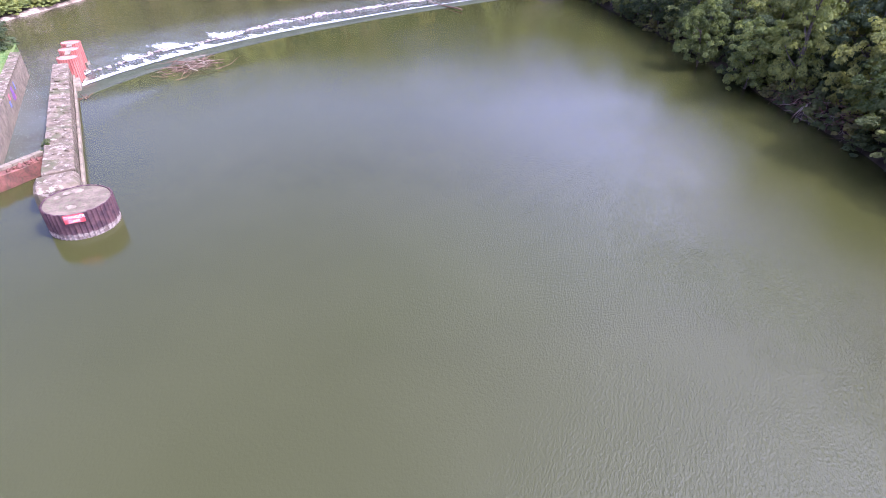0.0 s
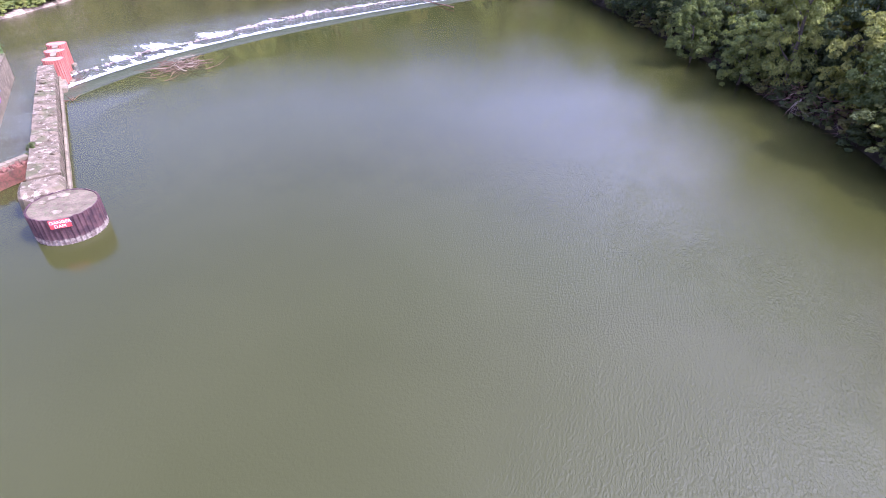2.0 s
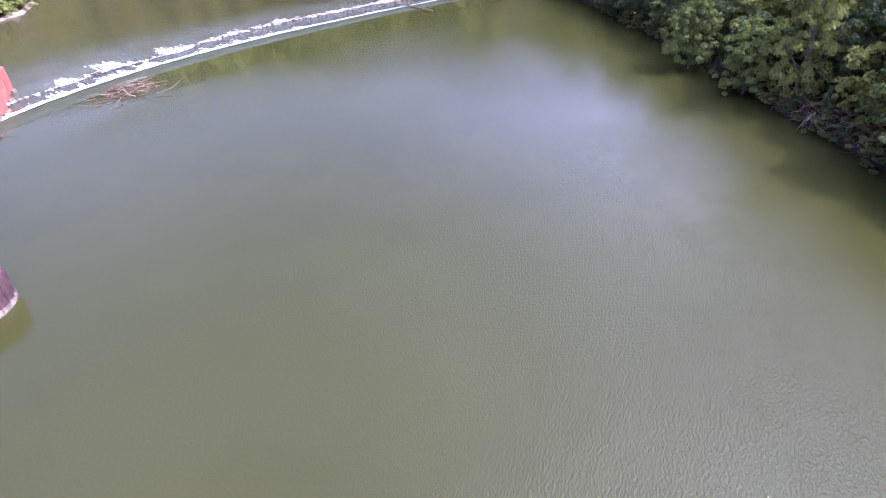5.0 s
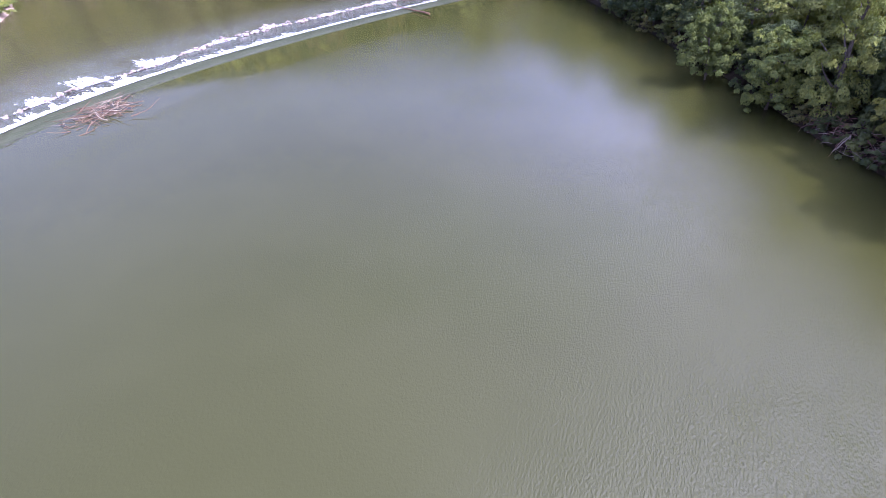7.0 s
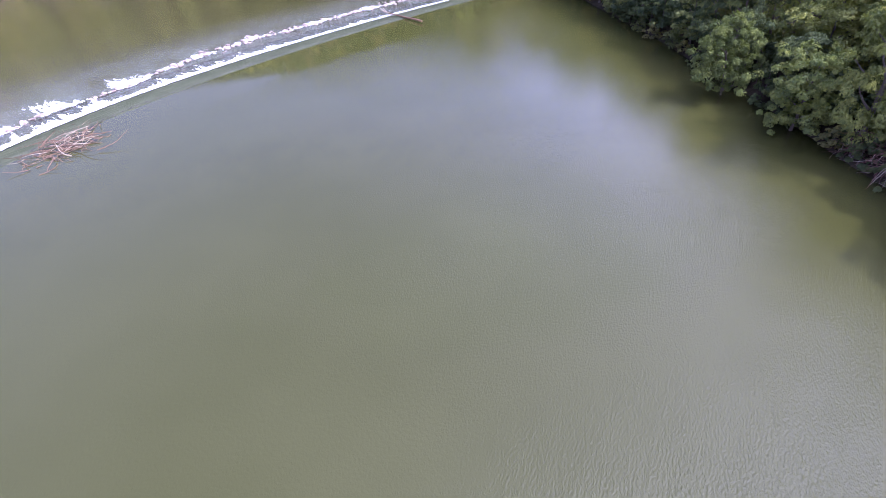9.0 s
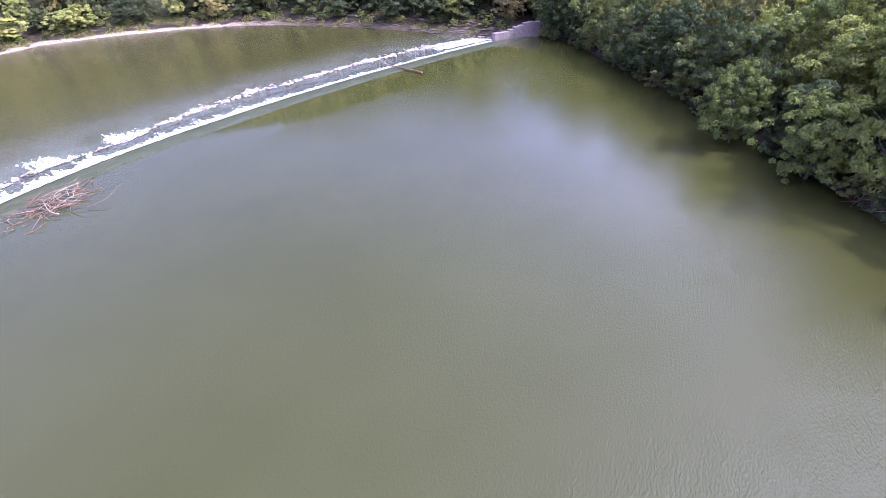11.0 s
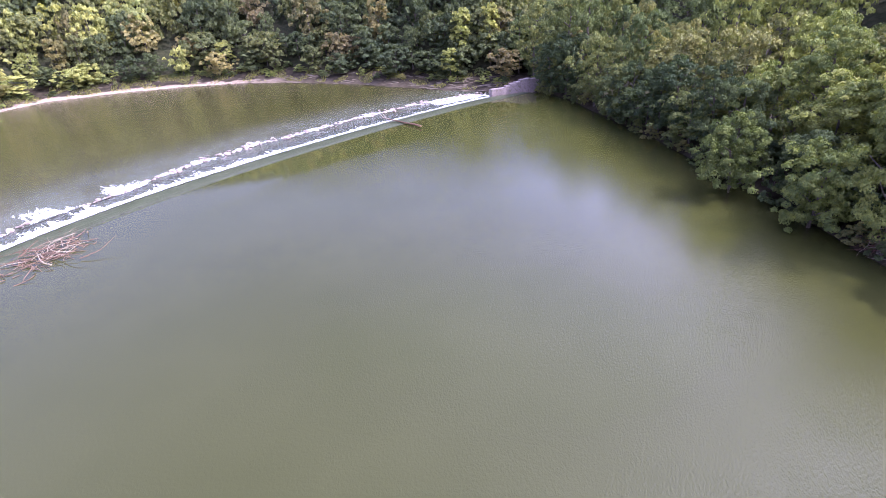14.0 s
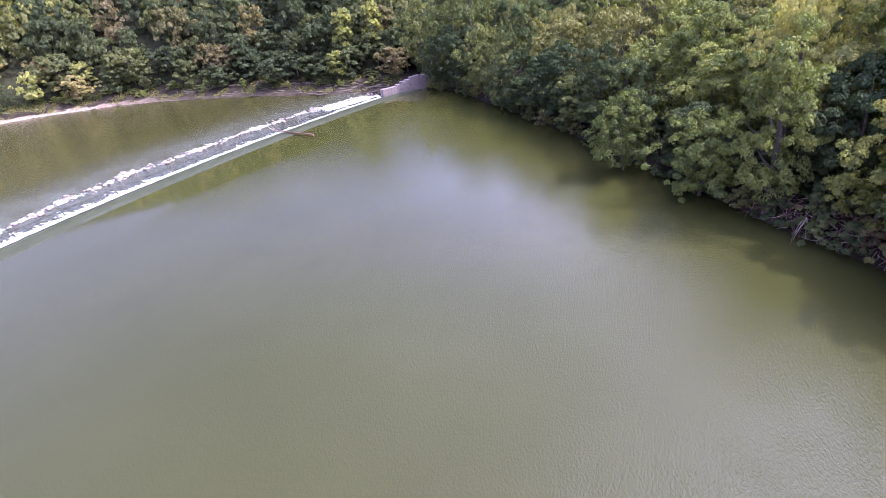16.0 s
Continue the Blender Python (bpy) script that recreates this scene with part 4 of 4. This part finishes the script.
ROUND = [0.20, 0.42, 0.50, 0.50, 0.44, 0.32, 0.12]
TALL = [0.16, 0.26, 0.30, 0.30, 0.27, 0.20, 0.07]
BROAD = [0.15, 0.38, 0.55, 0.60, 0.55, 0.40, 0.15]
BUSH = [0.50, 0.55, 0.52, 0.46, 0.36, 0.24, 0.08]


def tree(label, crown, trunk, base, height, width, bottom=0.12, turn=0.0, category="tree", lean=(0, 0), group=""):
    """A tree: its trunk, and its crown from the height bottom (a share of the whole) up."""
    t = tagged(new("tree" if category == "tree" else "shrub"), label, category, group)
    t.matrix_world = pose(*base, lean[0], lean[1], turn)
    tk = part("trunk", trunk, None, t)
    tk.scale = (height, height, height * 0.97)
    c = part("crown", crown, None, t)
    c.location = (0, 0, height * bottom)
    c.scale = (width, width, height * (1 - bottom))
    return t


NEAR = [crown_mesh("crown", 11 + k, sh, 260, 84, 0.025, MAT_LEAF, 0.155, True) for k, sh in enumerate((ROUND, BROAD, ROUND))]
NEAR_TALL = [crown_mesh("crown", 21 + k, TALL, 250, 80, 0.017, MAT_LEAF_BRIGHT if k else MAT_LEAF_FRESH, 0.13, True) for k in range(2)]
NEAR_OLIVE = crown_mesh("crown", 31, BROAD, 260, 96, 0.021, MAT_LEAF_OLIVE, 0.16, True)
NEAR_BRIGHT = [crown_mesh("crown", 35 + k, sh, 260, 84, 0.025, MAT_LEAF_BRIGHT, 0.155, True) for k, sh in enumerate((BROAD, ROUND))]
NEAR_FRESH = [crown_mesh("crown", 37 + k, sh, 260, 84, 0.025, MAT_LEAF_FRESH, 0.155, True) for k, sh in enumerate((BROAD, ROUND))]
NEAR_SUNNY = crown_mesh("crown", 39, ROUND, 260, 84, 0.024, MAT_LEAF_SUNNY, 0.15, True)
# darkened leaf colour stands for the shaded gap behind the bank trees
NEAR_DARK = crown_mesh("crown", 32, BROAD, 190, 110, 0.026, MAT_LEAF_SHADE, 0.18, True)
MID = [crown_mesh("crown", 41 + k, sh, 150, 64, 0.028, MAT_LEAF_MID, 0.17, True) for k, sh in enumerate((ROUND, BROAD, TALL))]
BACK = [crown_mesh("crown", 47 + k, sh, 70, 26, 0.075, MAT_LEAF, 0.25, True) for k, sh in enumerate((ROUND, BROAD))]
# front-row crowns whose shade is painted into the leaf colour
MID_DARK = [crown_mesh("crown", 44 + 5 * k, sh, 150, 64, 0.028, MAT_LEAF_SHADE, 0.17, True) for k, sh in enumerate((ROUND, BROAD))]
MID_OLIVE = crown_mesh("crown", 45, ROUND, 150, 54, 0.034, MAT_LEAF_TAN, 0.18, True)
MID_BRIGHT = crown_mesh("crown", 46, BROAD, 150, 54, 0.034, MAT_LEAF_BRIGHT, 0.18, True)
FAR = [crown_mesh("crown", 51 + k, sh, 105, 34, 0.062, MAT_LEAF_FAR, 0.20, True) for k, sh in enumerate((ROUND, BROAD, ROUND, BROAD))]
FAR_LIGHT = [crown_mesh("crown", 81 + k, sh, 52, 26, 0.086, MAT_LEAF_FAR, 0.24, True) for k, sh in enumerate((ROUND, BROAD, ROUND))]
FAR_PALE = [crown_mesh("crown", 91 + k, sh, 105, 34, 0.062, MAT_LEAF_PALE, 0.20, True) for k, sh in enumerate((ROUND, BROAD))]
FAR_YELLOW = crown_mesh("crown", 57, TALL, 130, 34, 0.05, MAT_LEAF_YELLOW, 0.16, True)
SHRUB = [crown_mesh("crown", 61 + k, BUSH, 26, 30, 0.115, MAT_LEAF, 0.34, True) for k in range(2)]
SHRUB_BRIGHT = crown_mesh("crown", 64, BUSH, 26, 30, 0.115, MAT_LEAF_BRIGHT, 0.34, True)
TRUNKS = [trunk_mesh(71 + k) for k in range(3)]


def ground_z(x, y):
    return float(ground_height(np.array([x]), np.array([y]))[0])


def bank_tree(label, crown, x, y, top, width, bottom, lean=(0, 0), turn=0.0, k=0):
    z = ground_z(x, y) - 0.15
    return tree(label, crown, TRUNKS[k % 3], (x, y, z), top - z, width, bottom, turn, lean=lean)


# trees that stand out on the wooded bank
bank_tree("rounded leafy tree leaning over the water's edge", NEAR_FRESH[1], 41.0, 88.6, 10.2, 7.4, 0.24, (0, -12), 20)
bank_tree("spreading yellowish green tree overhanging the water", NEAR_BRIGHT[0], 43.4, 78.0, 9.6, 8.0, 0.10, (0, -10), 70, 1)
bank_tree("tall slender tree with pale lit leaves by the water", NEAR_TALL[1], 45.6, 70.8, 18.5, 11.0, 0.06, (0, -3), 0, 2)
bank_tree("large tree on the bank, shade painted into its leaves", NEAR_DARK, 51.5, 68.0, 14.5, 9.0, 0.12, (0, 0), 40)
bank_tree("leafy yellowish bank tree, sunlight painted into its leaves", NEAR_SUNNY, 48.6, 62.4, 13.0, 8.6, 0.06, (0, -4), 110, 1)
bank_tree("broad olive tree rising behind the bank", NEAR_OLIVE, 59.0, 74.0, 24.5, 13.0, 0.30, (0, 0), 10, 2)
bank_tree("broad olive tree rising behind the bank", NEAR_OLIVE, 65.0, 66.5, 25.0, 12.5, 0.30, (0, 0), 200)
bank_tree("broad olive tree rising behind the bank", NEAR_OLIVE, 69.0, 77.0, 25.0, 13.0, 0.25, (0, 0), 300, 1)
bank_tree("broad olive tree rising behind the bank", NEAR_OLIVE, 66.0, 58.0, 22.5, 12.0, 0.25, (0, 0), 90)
bank_tree("broad leafy tree with fresh green top in the wood", NEAR_BRIGHT[1], 54.0, 82.0, 17.5, 10.5, 0.2, (0, 0), 130, 1)
bank_tree("tall tree with bright green crown in the wood", NEAR_TALL[1], 52.0, 92.0, 19.5, 12.5, 0.1, (0, 0), 60, 2)


def scatter(rnd, count, region, keep, apart, tries=40):
    """Places in a box that keep() accepts, at least apart metres from each other."""
    x0, x1, y0, y1 = region
    out = []
    for _ in range(count * tries):
        x, y = rnd.uniform(x0, x1), rnd.uniform(y0, y1)
        gap = keep(x, y)
        if gap and all((x - a) ** 2 + (y - b) ** 2 > (apart * gap) ** 2 for a, b in out):
            out.append((x, y))
            if len(out) == count:
                break
    return out


HEROES = [(41.4, 87.6), (43.6, 77.6), (45.6, 70.4), (51, 69), (48.4, 62.2), (59, 74), (65, 66.5), (46, 66), (54, 82), (52, 92), (69, 77), (66, 58)]


def plant_right_bank():
    rnd = random.Random(101)
    # the first row, at the water
    y = -40.0
    while y < 158:
        x = float(np.interp(y, [p[1] for p in RIGHT_BANK], [p[0] for p in RIGHT_BANK])) + rnd.uniform(0.4, 2.0)
        if all(math.hypot(x - a, y - b) > 4.2 for a, b in HEROES):
            top = rnd.uniform(8.5, 14)
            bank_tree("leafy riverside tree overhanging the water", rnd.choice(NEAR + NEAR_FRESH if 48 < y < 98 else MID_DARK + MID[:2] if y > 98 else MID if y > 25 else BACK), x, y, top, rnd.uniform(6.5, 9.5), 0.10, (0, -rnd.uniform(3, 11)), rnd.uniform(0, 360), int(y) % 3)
        y += rnd.uniform(3.6, 5.4)

    def keep(x, y):
        d = float(river_distance(np.array([x]), np.array([y]))[0])
        return 1.0 if d > 4.5 and x > 20 and all(math.hypot(x - a, y - b) > 4.5 for a, b in HEROES) and (y > 30 or d < 16) else 0

    for x, y in scatter(rnd, 185, (30, 125, 20, 190), keep, 6.7):
        d = float(river_distance(np.array([x]), np.array([y]))[0])
        top = ground_z(x, y) + rnd.uniform(11.5, 21.0)
        kind = rnd.random()
        near = math.hypot(x - 3, y - 29) < 74
        if y < 34 or x > 98:
            c = rnd.choice(BACK)
        elif near:
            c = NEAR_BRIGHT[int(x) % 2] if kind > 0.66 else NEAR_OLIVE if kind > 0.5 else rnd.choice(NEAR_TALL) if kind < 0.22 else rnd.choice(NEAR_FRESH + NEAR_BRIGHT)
        else:
            c = MID_OLIVE if kind > 0.86 else MID_BRIGHT if kind > 0.5 and y < 135 else rnd.choice(MID)
        bank_tree("tall broadleaf tree in the riverside wood", c, x, y, top, rnd.uniform(6.8, 10.2) if c not in NEAR_TALL else rnd.uniform(10, 14), rnd.uniform(0.12, 0.30), (0, 0), rnd.uniform(0, 360), int(x) % 3)


HILL_LEAVES = [foliage("hill_leaves", [(0.0, c), (1.0, c)], 0.36) for c in ((0.058, 0.076, 0.058), (0.084, 0.102, 0.068), (0.125, 0.136, 0.080), (0.150, 0.128, 0.104), (0.215, 0.220, 0.105), (0.27, 0.275, 0.132), (0.195, 0.215, 0.118))]


def join_wood(rest):
    """The farther trees of the hillside as one wood."""
    co, tri, mats, start = [], [], [], 0
    for crown, m, k in rest:
        v = np.empty(len(crown.vertices) * 3)
        crown.vertices.foreach_get("co", v)
        f = np.empty(len(crown.polygons) * 3, int)
        crown.polygons.foreach_get("vertices", f)
        m = np.array(m)
        co.append(v.reshape(-1, 3) @ m[:3, :3].T + m[:3, 3])
        tri.append(f + start)
        mats.append(np.full(len(f) // 3, k))
        start += len(v) // 3
    co, tri, mats = np.concatenate(co), np.concatenate(tri), np.concatenate(mats)
    me = bpy.data.meshes.new("wood")
    me.vertices.add(len(co))
    me.vertices.foreach_set("co", co.ravel())
    me.loops.add(len(tri))
    me.loops.foreach_set("vertex_index", tri)
    me.polygons.add(len(mats))
    me.polygons.foreach_set("loop_start", np.arange(len(mats)) * 3)
    me.polygons.foreach_set("loop_total", np.full(len(mats), 3))
    for mat in HILL_LEAVES:
        me.materials.append(mat)
    me.polygons.foreach_set("material_index", mats)
    me.update()
    tagged(new("hillside_wood", me), "dense mixed wood high on the hillside", "wood", kind="stuff")


def plant_hillside():
    rnd = random.Random(202)

    def keep(x, y):
        d = float(river_distance(np.array([x]), np.array([y]))[0])
        return 1.0 if 6.5 < d < 66 and y > 105 and x < 40 + (y - 160) * 1.2 else 0

    spots = sorted(scatter(rnd, 560, (-190, 120, 105, 275), keep, 4.4, 60), key=lambda p: float(river_distance(np.array([p[0]]), np.array([p[1]]))[0]))
    rest = []
    for k, (x, y) in enumerate(spots):
        d = float(river_distance(np.array([x]), np.array([y]))[0])
        height, width, bottom, turn = rnd.uniform(9.0, 15.5) * (0.55 if d < 10 else 0.8 if d < 15 else 1), rnd.uniform(6.0, 10.0), rnd.uniform(0.02, 0.15), rnd.uniform(0, 360)
        z, crown = ground_z(x, y) - 0.2, rnd.choice(FAR_LIGHT if k >= 110 else FAR if x > -55 or rnd.random() < 0.3 else FAR_PALE)
        if k < 110:
            tree("hillside tree in mixed green and brown leaf", crown, TRUNKS[int(x) % 3], (x, y, z), height, width, bottom, turn, group="hillside wood")
        else:
            rest.append((crown, pose(x, y, z + height * bottom, 0, 0, turn) @ Matrix.Diagonal((width, width, height * (1 - bottom), 1)), rnd.choice((0, 0, 0, 1, 1, 2, 3) if x > -30 else (0, 1, 1, 2, 2, 3, 4) if x > -70 else (1, 2, 2, 4, 5, 6, 6))))
    join_wood(rest)
    for x, y, h, w in ((22.8, 177, 14, 9), (15.6, 178, 15, 10), (12.0, 174, 8, 8)):
        tree("slim tree with bright yellow leaves on the far bank", FAR_YELLOW, TRUNKS[0], (x, y, ground_z(x, y) - 0.2), h, w, 0.25, 0)


plant_right_bank()
plant_hillside()


def plant_shrubs():
    rnd = random.Random(303)
    for k in range(84):
        y = -20 + 176 * k / 84 + rnd.uniform(-1.5, 1.5)
        x = float(np.interp(y, [p[1] for p in RIGHT_BANK], [p[0] for p in RIGHT_BANK])) + rnd.uniform(-0.3, 1.6)
        tree("low tangled shrub at the water's edge", SHRUB[k % 2], TRUNKS[k % 3], (x, y, ground_z(x, y) - 0.1), rnd.uniform(1.8, 3.6), rnd.uniform(2.2, 4.0), 0.0, rnd.uniform(0, 360), "shrub", group="bank shrubs")
    for k in range(120):
        u = rnd.random()
        i = int(u * 12)
        (ax, ay), (bx, by) = FAR_SHORE[i], FAR_SHORE[i + 1]
        f = rnd.random()
        x, y = ax + (bx - ax) * f, ay + (by - ay) * f
        d = rnd.uniform(4.5, 11)
        n = Vector((by - ay, -(bx - ax))).normalized()
        x, y = x + n.x * d, y + n.y * d
        if ground_z(x, y) < -0.3:
            x, y = x - 2 * n.x * d, y - 2 * n.y * d
        if ground_z(x, y) > -0.3:
            tree("low green shrub on the far beach", SHRUB_BRIGHT if k % 3 == 0 else SHRUB[k % 2], TRUNKS[k % 3], (x, y, ground_z(x, y) - 0.1), rnd.uniform(0.9, 2.2), rnd.uniform(1.8, 3.4), 0.0, rnd.uniform(0, 360), "shrub", group="beach shrubs")
    for k in range(90):
        y = rnd.uniform(104, 180)
        x = float(np.interp(y, [115, 128, 140, 152, 164, 175], [-91, -89, -87.5, -92, -100, -106])) - rnd.uniform(0.7, 5.5)
        tree("yellowish green shrub above the pale shore", SHRUB_BRIGHT, TRUNKS[k % 3], (x, y, ground_z(x, y) - 0.1), rnd.uniform(1.0, 3.2), rnd.uniform(2.4, 4.6), 0.0, rnd.uniform(0, 360), "shrub", group="shore shrubs")
    for k in range(46):
        y = rnd.uniform(52, 118)
        x = float(np.interp(y, [p[1] for p in RIGHT_BANK], [p[0] for p in RIGHT_BANK])) + rnd.uniform(2.0, 16.0)
        tree("leafy undergrowth shrub beneath the riverside trees", SHRUB[k % 2], TRUNKS[k % 3], (x, y, ground_z(x, y) - 0.1), rnd.uniform(2.5, 5.0), rnd.uniform(4.0, 6.5), 0.0, rnd.uniform(0, 360), "shrub", group="undergrowth")
    for x, y, h, w in ((66.5, 102.5, 8, 9), (70, 108, 9, 9), (73, 113, 8, 9), (62, 99, 6, 8)):
        tree("leafy undergrowth shrub beneath the riverside trees", MID[1], TRUNKS[1], (x, y, ground_z(x, y) - 0.1), h, w, 0.0, 40 * x, "shrub", group="undergrowth")
    for x, y, h, w in ((-67.8, 83.6, 3.0, 3.8), (-69.6, 86.2, 3.4, 4.6), (-72.5, 85.0, 3.6, 5), (-39.9, 49.6, 2.7, 1.3)):
        z = 1.2 if x > -45 else 2.1
        tree("small green bush by the lock wall", SHRUB[0], TRUNKS[1], (x, y, z), h - z if x > -45 else h, w, 0.0, 30, "shrub")


plant_shrubs()


# ---- bare wood on the bank ----
def build_bare_wood():
    rnd = random.Random(55)
    tangle = tagged(new("root_tangle"), "tangle of bare reddish roots and dead branches on the bank", "driftwood")
    for k in range(230):
        y = rnd.uniform(58.5, 72)
        x = float(np.interp(y, [p[1] for p in RIGHT_BANK], [p[0] for p in RIGHT_BANK])) + rnd.uniform(-0.3, 1.8)
        w = math.pi + rnd.gauss(0, 1.0)
        p, r = crooked((x, y, max(0.2, ground_z(x, y)) + rnd.uniform(0.2, 2.6)), (math.cos(w), math.sin(w), rnd.uniform(-1.1, 0.5)), rnd.uniform(1.0, 2.8), rnd.uniform(0.015, 0.045), rnd, 0.46, 7)
        part("branch", mesh_of("branch", *tube(p, r, 4), MAT_ROOT if k % 4 else MAT_DEAD), None, tangle)
    limb = tagged(new("fallen_limb"), "pale forked dead limb hanging to the water", "driftwood")
    for dx, dy, ln in ((-1.2, -0.6, 2.6), (-0.7, -1.2, 2.0), (-1.4, 0.2, 1.6), (0.2, 0.3, 1.8)):
        p, r = crooked((45.3, 66.0, 2.0), (dx, dy, -1.0), ln, 0.07, rnd, 0.16)
        part("branch", mesh_of("branch", *tube(p, r, 5), MAT_DEAD), None, limb)
    for x, y, z, h, label in ((53.5, 61.5, 2.0, 12.5, "bare dead tree with bleached white limbs"), (54.4, 108.6, 2.0, 13.4, "broken dead trunk standing above the wood"), (52.6, 102.0, 2.0, 9.2, "broken dead trunk standing above the wood")):
        t = tagged(new("dead_tree"), label, "dead tree")
        t.location = (x, y, z)
        pts = [(0.15 * math.sin(k), 0.12 * math.cos(1.7 * k), h * k / 7) for k in range(8)]
        part("trunk", mesh_of("trunk", *tube(pts, [0.22 * (1 - 0.10 * k) for k in range(8)], 7), MAT_DEAD, True), None, t)
        for k in range(9 if y < 70 else 3):
            zz = h * rnd.uniform(0.5, 0.95)
            w = rnd.uniform(0, 6.28)
            p, r = crooked((0.1, 0, zz), (math.cos(w), math.sin(w), rnd.uniform(0.5, 1.2)), rnd.uniform(1.5, 3.6), 0.08, rnd, 0.22)
            part("limb", mesh_of("limb", *tube(p, r, 5), MAT_DEAD), None, t)


build_bare_wood()


MAT_LEDGE = concrete("brown_ledge_stone", (0.150, 0.116, 0.090), (0.060, 0.045, 0.034), moss=(0.10, 0.10, 0.04), scale=1.2)


def build_beach_grass():
    """Yellowish grass and weeds in patches above the far water's edge."""
    rng = np.random.default_rng(91)
    verts, faces = [], []
    for i in range(13):
        (ax, ay), (bx, by) = FAR_SHORE[i], FAR_SHORE[i + 1]
        ln = math.hypot(bx - ax, by - ay)
        nx, ny = (by - ay) / ln, -(bx - ax) / ln
        f, d = rng.uniform(0, 1, int(ln * 110)), 1.2 + 8.5 * rng.uniform(0, 1, int(ln * 110))
        x, y = ax + (bx - ax) * f, ay + (by - ay) * f
        side = 1.0 if float(river_distance(np.array([(ax + bx) / 2 + nx]), np.array([(ay + by) / 2 + ny]))[0]) > 0 else -1.0
        x, y = x + side * nx * d, y + side * ny * d
        z = ground_height(x, y)
        keep = river_distance(x, y) > 1.0
        for px, py, pz, pd, ok in zip(x, y, z, d, keep):
            lush = 0.10 if px > -62 else 0.34  # thin among the ledges, thick along the shore below the lock
            if not ok or noise.noise((px * 0.22, py * 0.22, 4.0)) + 0.03 * pd < 0.30 - lush:
                continue
            k, w, h = len(verts), rng.uniform(0, 6.28), rng.uniform(0.18, 0.5)
            c, s = 0.11 * math.cos(w), 0.11 * math.sin(w)
            verts += [(px - c, py - s, pz - 0.05), (px + c, py + s, pz - 0.05), (px + rng.uniform(-0.3, 0.3), py + rng.uniform(-0.3, 0.3), pz + h)]
            faces.append((k, k + 1, k + 2))
    tagged(new("beach_grass", mesh_of("beach_grass", verts, faces, MAT_BEACH_GRASS)), "yellowish green grass in patches along the far shore", "grass", kind="stuff")


MAT_BEACH_GRASS = foliage("shore_grass", [(0.0, (0.150, 0.155, 0.066)), (1.0, (0.150, 0.155, 0.066))])
build_beach_grass()


def build_ledges():
    """Flat stones and drift on the shelving far beach."""
    rnd = random.Random(66)
    shapes = [rock_mesh(20 + k, m) for k, m in enumerate((MAT_LEDGE, MAT_LEDGE, MAT_LEDGE, MAT_LEDGE))]
    for k in range(300):
        i = rnd.randrange(0, 9) if k < 150 else rnd.randrange(0, 4)
        (ax, ay), (bx, by) = FAR_SHORE[i], FAR_SHORE[i + 1]
        f, d = rnd.random(), rnd.uniform(0.3, 7.5 if k < 150 else 9.5)
        n = Vector((by - ay, -(bx - ax))).normalized()
        x, y = ax + (bx - ax) * f, ay + (by - ay) * f
        if float(river_distance(np.array([x + n.x]), np.array([y + n.y]))[0]) < 0:
            n = -n
        x, y = x + n.x * d, y + n.y * d
        ob = new("ledge_stone", shapes[k % 4])
        size = 0.25 + 0.8 * rnd.random() ** 2
        ob.matrix_world = pose(x, y, ground_z(x, y), rnd.uniform(-6, 6), rnd.uniform(-6, 6), math.degrees(math.atan2(by - ay, bx - ax)) + rnd.uniform(-15, 15)) @ Matrix.Diagonal((size * (1.9 if k < 150 else 4.5), size, size * (0.4 if k < 150 else 0.55), 1))
        tagged(ob, "flat weathered stone on the far beach" if k < 150 else "long brown ledge of layered stone above the shore", "stone", "stones on the beach")


build_ledges()
